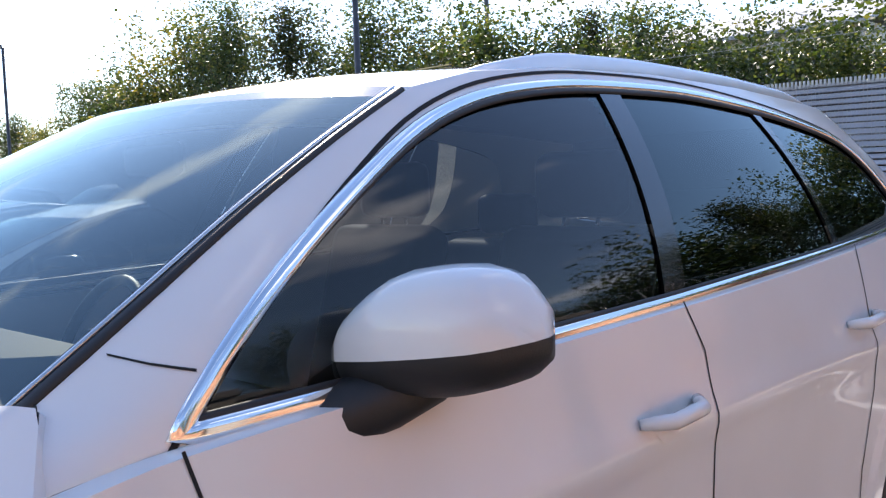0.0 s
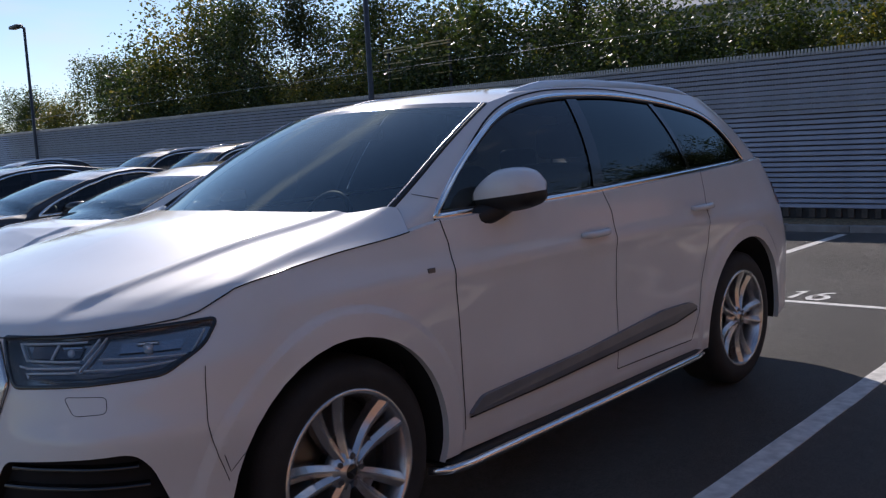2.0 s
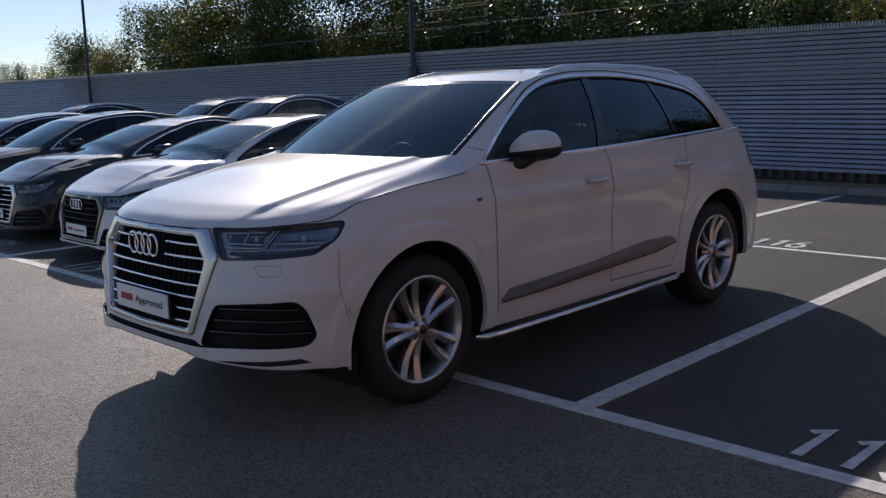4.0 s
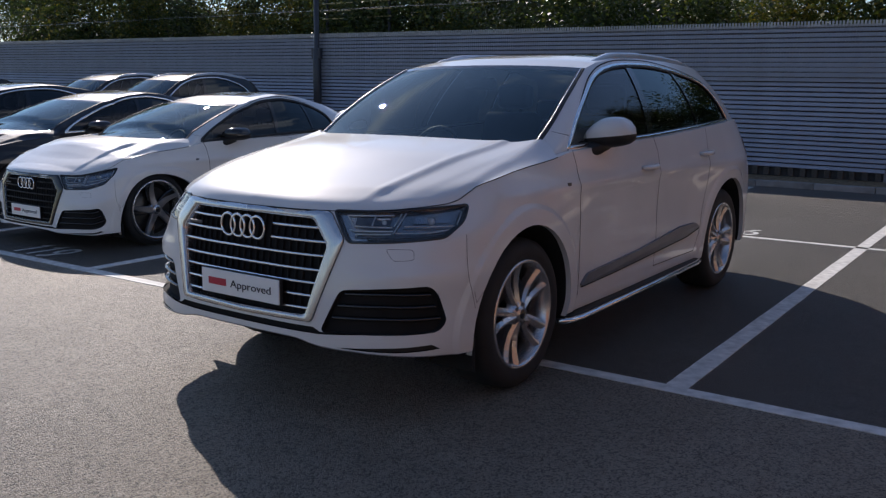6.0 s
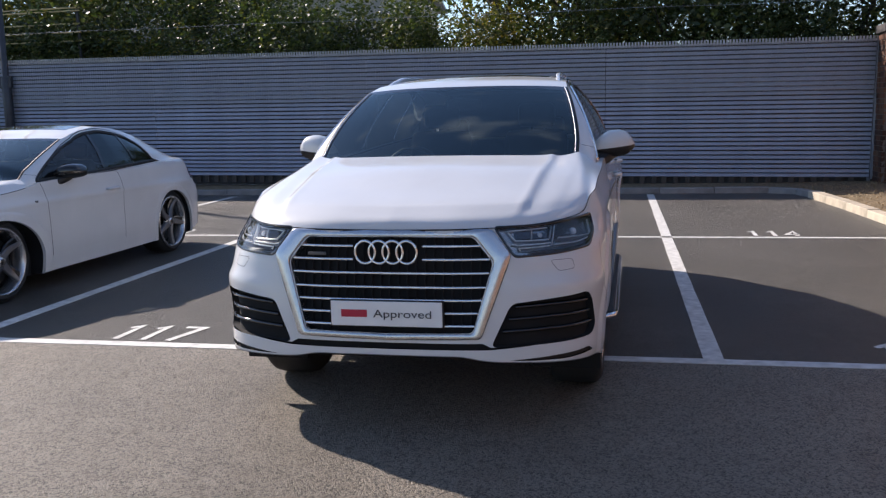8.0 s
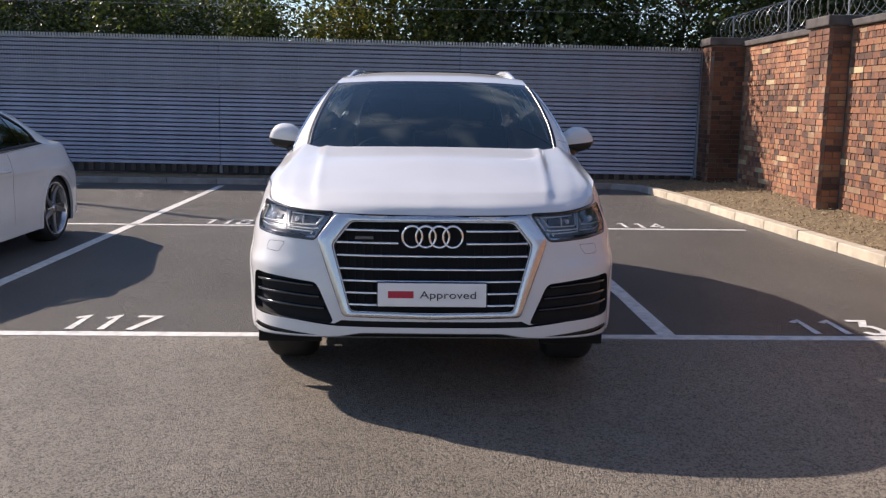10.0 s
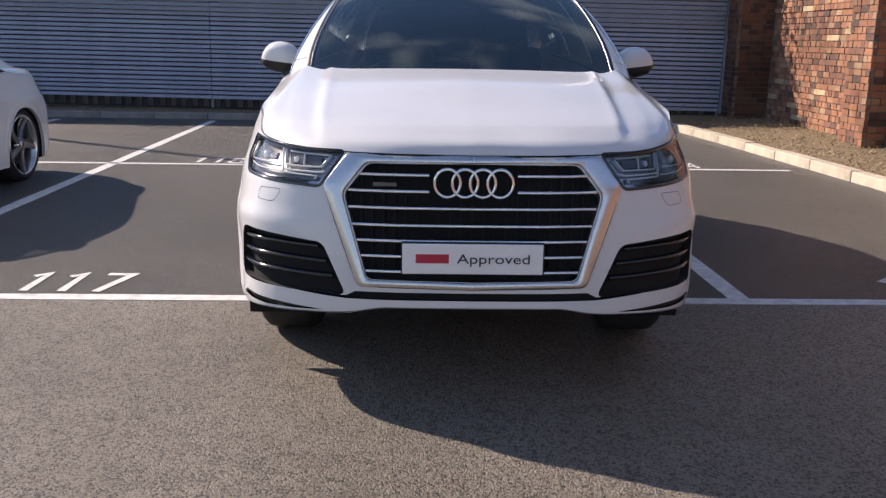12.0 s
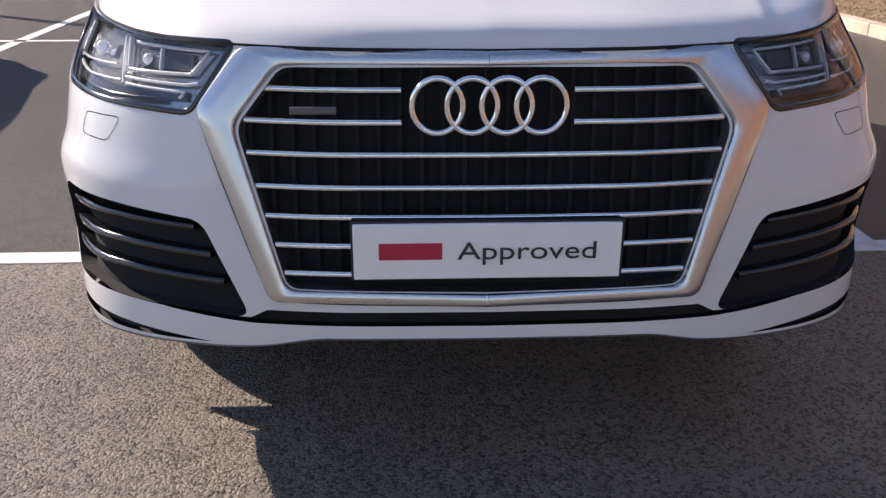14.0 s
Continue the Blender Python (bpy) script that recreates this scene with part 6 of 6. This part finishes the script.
# ---- the neighbours: the same build, re-proportioned ----
def proportions(scale_x, z_side, z_nose, y_body, y_cab, roof_y, roof_h):
    """Re-proportions a car: heights of side and nose, lengths of body and cabin, and the cabin's height along its length."""
    def warp(p):
        p = np.asarray(p, float)
        x, y, z = p[:, 0], p[:, 1], p[:, 2]
        belt = np.interp(y, (0.3, 0.5, 1.6, 2.5, 3.05, 3.6), (1.15, 1.178, 1.210, 1.244, 1.268, 1.285))
        t = np.clip((z - belt) / (1.70 - belt), 0, 1.2) * np.interp(y, (2.4, 3.0, 3.32), (1, 0.94, 0.84))
        y = y + 0.14 * np.clip((y - 2.6) / 0.72, 0, 1) * np.clip(t, 0, 1)
        k = np.clip((z - belt + 0.03) / 0.09, 0, 1)
        g = np.clip((y - 0.30) / 0.12, 0, 1)
        yb, yc = np.interp(y, *zip(*y_body)), np.interp(y, *zip(*y_cab))
        y2 = yb + (yc - yb) * k * g
        f = np.clip((y + 0.78) / 0.42, 0, 1)
        low = np.interp(z, *zip(*z_nose)) * (1 - f) + np.interp(z, *zip(*z_side)) * f
        cab = np.interp(np.minimum(z, belt), *zip(*z_side)) + t * np.interp(yc, roof_y, roof_h)
        z2 = low * (1 - g) + cab * g
        return np.stack([x * scale_x, y2, z2], 1)
    return warp


COUPE = proportions(0.945, [(0.24, 0.12), (0.30, 0.165), (0.385, 0.30), (0.847, 0.690), (1.0, 0.79), (1.1, 0.865), (1.16, 0.93), (1.185, 0.965), (1.29, 1.03), (1.7, 1.4)],
                    [(0.24, 0.12), (0.365, 0.175), (0.47, 0.235), (0.65, 0.40), (0.85, 0.585), (0.97, 0.70), (1.1, 0.80), (1.3, 1.0)],
                    [(-1.05, -0.83), (-0.5, -0.42), (0, 0), (0.5, 0.60), (1.62, 1.82), (2.985, 2.75), (3.45, 3.20), (4.05, 3.78)],
                    [(0.1, 0.12), (0.3, 0.42), (0.52, 0.58), (1.2, 1.38), (2.0, 1.86), (3.05, 2.58), (3.46, 3.02), (3.8, 3.42), (4.1, 3.7)],
                    (0, 1.3, 1.9, 2.3, 2.6, 3.0, 3.45), (0.40, 0.405, 0.415, 0.385, 0.33, 0.235, 0.12))
coupe = make_car("white two-door coupe with dark-backed blade alloy wheels", WHITE_2, COUPE, 0.0, 2.75, 0.348, 0.278, 0.348, 0.775, "blade", rails=False, step=False, frame_mat=GLOSS_BLACK, trim=BLACK, doors=2)
coupe.matrix_world = pose(-4.93, 1.46, 0)
saloon = make_car("dark grey sloping-roofed saloon parked in its bay", GREY_PAINT, COUPE, 0.0, 2.75, 0.335, 0.255, 0.335, 0.775, "blade", rails=False, step=False, frame_mat=SATIN, trim=CHROME)
saloon.matrix_world = pose(-7.42, 1.50, 0)
HATCH = proportions(0.93, [(0.24, 0.14), (0.30, 0.19), (0.385, 0.32), (0.847, 0.715), (1.0, 0.84), (1.16, 0.98), (1.185, 1.0), (1.29, 1.08), (1.7, 1.5)],
                    [(0.24, 0.14), (0.365, 0.2), (0.47, 0.28), (0.85, 0.66), (0.97, 0.77), (1.1, 0.88), (1.3, 1.05)],
                    [(-1.05, -0.86), (0, 0), (0.5, 0.5), (1.62, 1.55), (2.985, 2.68), (4.05, 3.42)],
                    [(0.1, 0.1), (0.5, 0.5), (1.2, 1.2), (2.0, 1.85), (3.05, 2.7), (3.8, 3.3), (4.1, 3.5)],
                    (0, 1.3, 2.0, 2.8, 3.3), (0.44, 0.45, 0.46, 0.41, 0.34))
hatch = make_car("black estate car parked in its bay", BLACK_PAINT, HATCH, 0.0, 2.68, 0.33, 0.24, 0.33, 0.77, "double", rails=False, step=False)
hatch.matrix_world = pose(-9.95, 1.55, 0)
TALL = proportions(0.95, [(0.24, 0.2), (0.385, 0.37), (0.847, 0.82), (1.0, 0.95), (1.185, 1.12), (1.29, 1.2), (1.7, 1.65)],
                   [(0.24, 0.2), (0.97, 0.90), (1.3, 1.2)],
                   [(-1.05, -0.92), (0, 0), (2.985, 2.8), (4.05, 3.65)],
                   [(0.1, 0.1), (0.5, 0.5), (1.2, 1.2), (3.05, 2.85), (3.8, 3.45), (4.1, 3.6)],
                   (0, 1.3, 2.0, 2.8, 3.4), (0.57, 0.58, 0.59, 0.56, 0.52))
tall = make_car("black SUV parked in the second row", BLACK_PAINT, TALL, 0.0, 2.8, 0.36, 0.25, 0.36, 0.78, "double", rails=True, step=False)
tall.matrix_world = pose(-12.55, 6.75, 0)
for src, x, y, lab in ((hatch, -12.5, 1.5, "black estate car parked beside other dark cars"), (saloon, -15.0, 1.5, "dark grey saloon parked at the row's far end"), (tall, -15.1, 6.8, "black SUV parked in the second row beside another"), (tall, -22.7, 6.8, "black SUV parked alone in the second row")):
    tagged(copy_thing(src, pose(x, y, 0)), lab, "car")



# ---- razor wire on the wall ----
wire = thing("razor_wire", Matrix.Translation((WX + 0.1, 0, 0)), "coiled razor wire along the wall top", "razor wire")
bm = bmesh.new()
pts = []
for i in range(900):
    a = i * 2 * math.pi / 30
    pts.append((0.26 * math.cos(a), 13.0 - i * 0.009 - 0.12 * math.sin(a), 2.98 + 0.26 * math.sin(a)))
tube(bm, pts, 0.005, 4)
part("coil", bm, FENCE_WIRE, wire)
bm = bmesh.new()
for i, p in enumerate(pts):
    if i % 4 == 0:
        q = Vector(p)
        add_box(bm, q - Vector((0.004, 0.016, 0.004)), q + Vector((0.004, 0.016, 0.004)))
tagged(part("barb", bm, FENCE_WIRE, wire), kind="stuff")
for y in (12.6, 9.8, 7.6):
    bm = bmesh.new()
    tube(bm, [(0, y, 2.68), (-0.02, y, 3.25)], 0.016, 6)
    part("bracket", bm, FENCE_WIRE, wire)
strand = thing("barbed_wire", Matrix.Translation((0, 0, 0)), "taut barbed wire strand above the fence", "wire")
bm = bmesh.new()
tube(bm, [(5.0 - i * 2.0, 13.0, 3.32 + i * 0.012 - 0.02 * (i % 2)) for i in range(24)], 0.003, 4)
for i in range(460):
    x = 5.0 - i * 0.1
    add_box(bm, (x - 0.006, 12.996, 3.322 + i * 0.0006), (x + 0.006, 13.004, 3.334 + i * 0.0006))
part("strand", bm, FENCE_WIRE, strand)

# ---- bricks of the wall, nearest stretch piece by piece, the rest joined ----
ROW, LEN = 0.089, 0.212


def brick_shape(L, d, h, seed):
    r = random.Random(seed)
    v = []
    for z in (0, h):
        for x, y in ((0, 0), (d, 0), (d, L), (0, L)):
            k = 0.004 if x == 0 else 0
            v.append((x + r.uniform(-k, k), y + r.uniform(-0.003, 0.003), z + r.uniform(-0.002, 0.002)))
    return v, [(3, 2, 1, 0), (4, 5, 6, 7), (0, 1, 5, 4), (1, 2, 6, 5), (2, 3, 7, 6), (3, 0, 4, 7)]


def brick_mesh(name, L, depth, h, seed, material):
    v, f = brick_shape(L, depth, h, seed)
    me = bpy.data.meshes.new(name)
    me.from_pydata(v, [], f)
    me.materials.append(material)
    return me


SHAPES = [brick_mesh("brick", LEN - 0.012, 0.06, ROW - 0.012, k, BRICK) for k in range(8)]
HEADERS = [brick_mesh("brick", LEN / 2 - 0.012, 0.06, ROW - 0.012, k, BRICK) for k in range(20, 26)]
STONE_BLOCK = brick_mesh("stone_block", 2 * LEN - 0.012, 0.062, ROW - 0.010, 91, CREAM)
rnd = random.Random(77)
BATCH = {"bricks": ([], []), "shaded": ([], [])}


def lay_stone(x, y, z):
    ob = new("stone_block", STONE_BLOCK)
    ob.parent = wall
    ob.matrix_basis = pose(x - 0.003, y, z)


def lay_single(x, y, z, header):
    ob = new("brick", rnd.choice(HEADERS if header else SHAPES))
    ob.parent = wall
    ob.matrix_basis = pose(x + rnd.uniform(-0.006, 0.004), y, z)


def lay(x, y, z, L=LEN, turn=False, batch="bricks"):
    verts, faces = BATCH[batch]
    v, f = brick_shape(L - 0.012, 0.06, ROW - 0.012, rnd.randrange(10**6))
    k = len(verts)
    dx = rnd.uniform(-0.006, 0.004)
    if turn:
        verts.extend([(x + b, y + a + dx, z + c) for a, b, c in v])
        faces.extend([tuple(k + i for i in q[::-1]) for q in f])
    else:
        verts.extend([(x + a + dx, y + b, z + c) for a, b, c in v])
        faces.extend([tuple(k + i for i in q) for q in f])


STRING = 21  # the projecting course
for r in range(29):
    z = 0.02 + r * ROW
    header = r % 2 == 1
    y = -11.0 - (LEN / 4 if header else 0)
    proud = 0.022 if r == STRING else 0.0
    while y < 12.0:
        stone = rnd.random() < (0.010 if header else 0.022)
        L = LEN * 2 if stone else LEN / 2 if header else LEN
        if not any(a - 0.08 < y < b - 0.1 for a, b in PIERS[:2]):
            if stone:
                lay_stone(WX - 0.002, y, z)
            elif 5.85 < y < 7.05 and r < 28:
                lay_single(WX - 0.002 - proud, y, z, header)
            else:
                lay(WX - 0.002 - proud, y, z, L)
        y += L
    for a, b in PIERS[:2]:
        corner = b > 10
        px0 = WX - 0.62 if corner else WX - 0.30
        batch = "shaded" if corner else "bricks"
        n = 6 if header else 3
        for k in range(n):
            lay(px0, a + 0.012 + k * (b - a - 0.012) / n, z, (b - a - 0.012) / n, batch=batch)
        m = (4 if header else 3) if corner else (2 if header else 1)
        for k in range(m):
            lay(px0 + 0.062 + k * (WX - px0 - 0.06) / m, a, z, (WX - px0 - 0.06) / m, turn=True, batch=batch)
for key, name, material, label in (("bricks", "bricks_beyond", BRICK, "rows of stained red bricks"), ("shaded", "corner_pier_bricks", SHADE_BRICK, "bricks of the corner pier, colour darkened for deep shade")):
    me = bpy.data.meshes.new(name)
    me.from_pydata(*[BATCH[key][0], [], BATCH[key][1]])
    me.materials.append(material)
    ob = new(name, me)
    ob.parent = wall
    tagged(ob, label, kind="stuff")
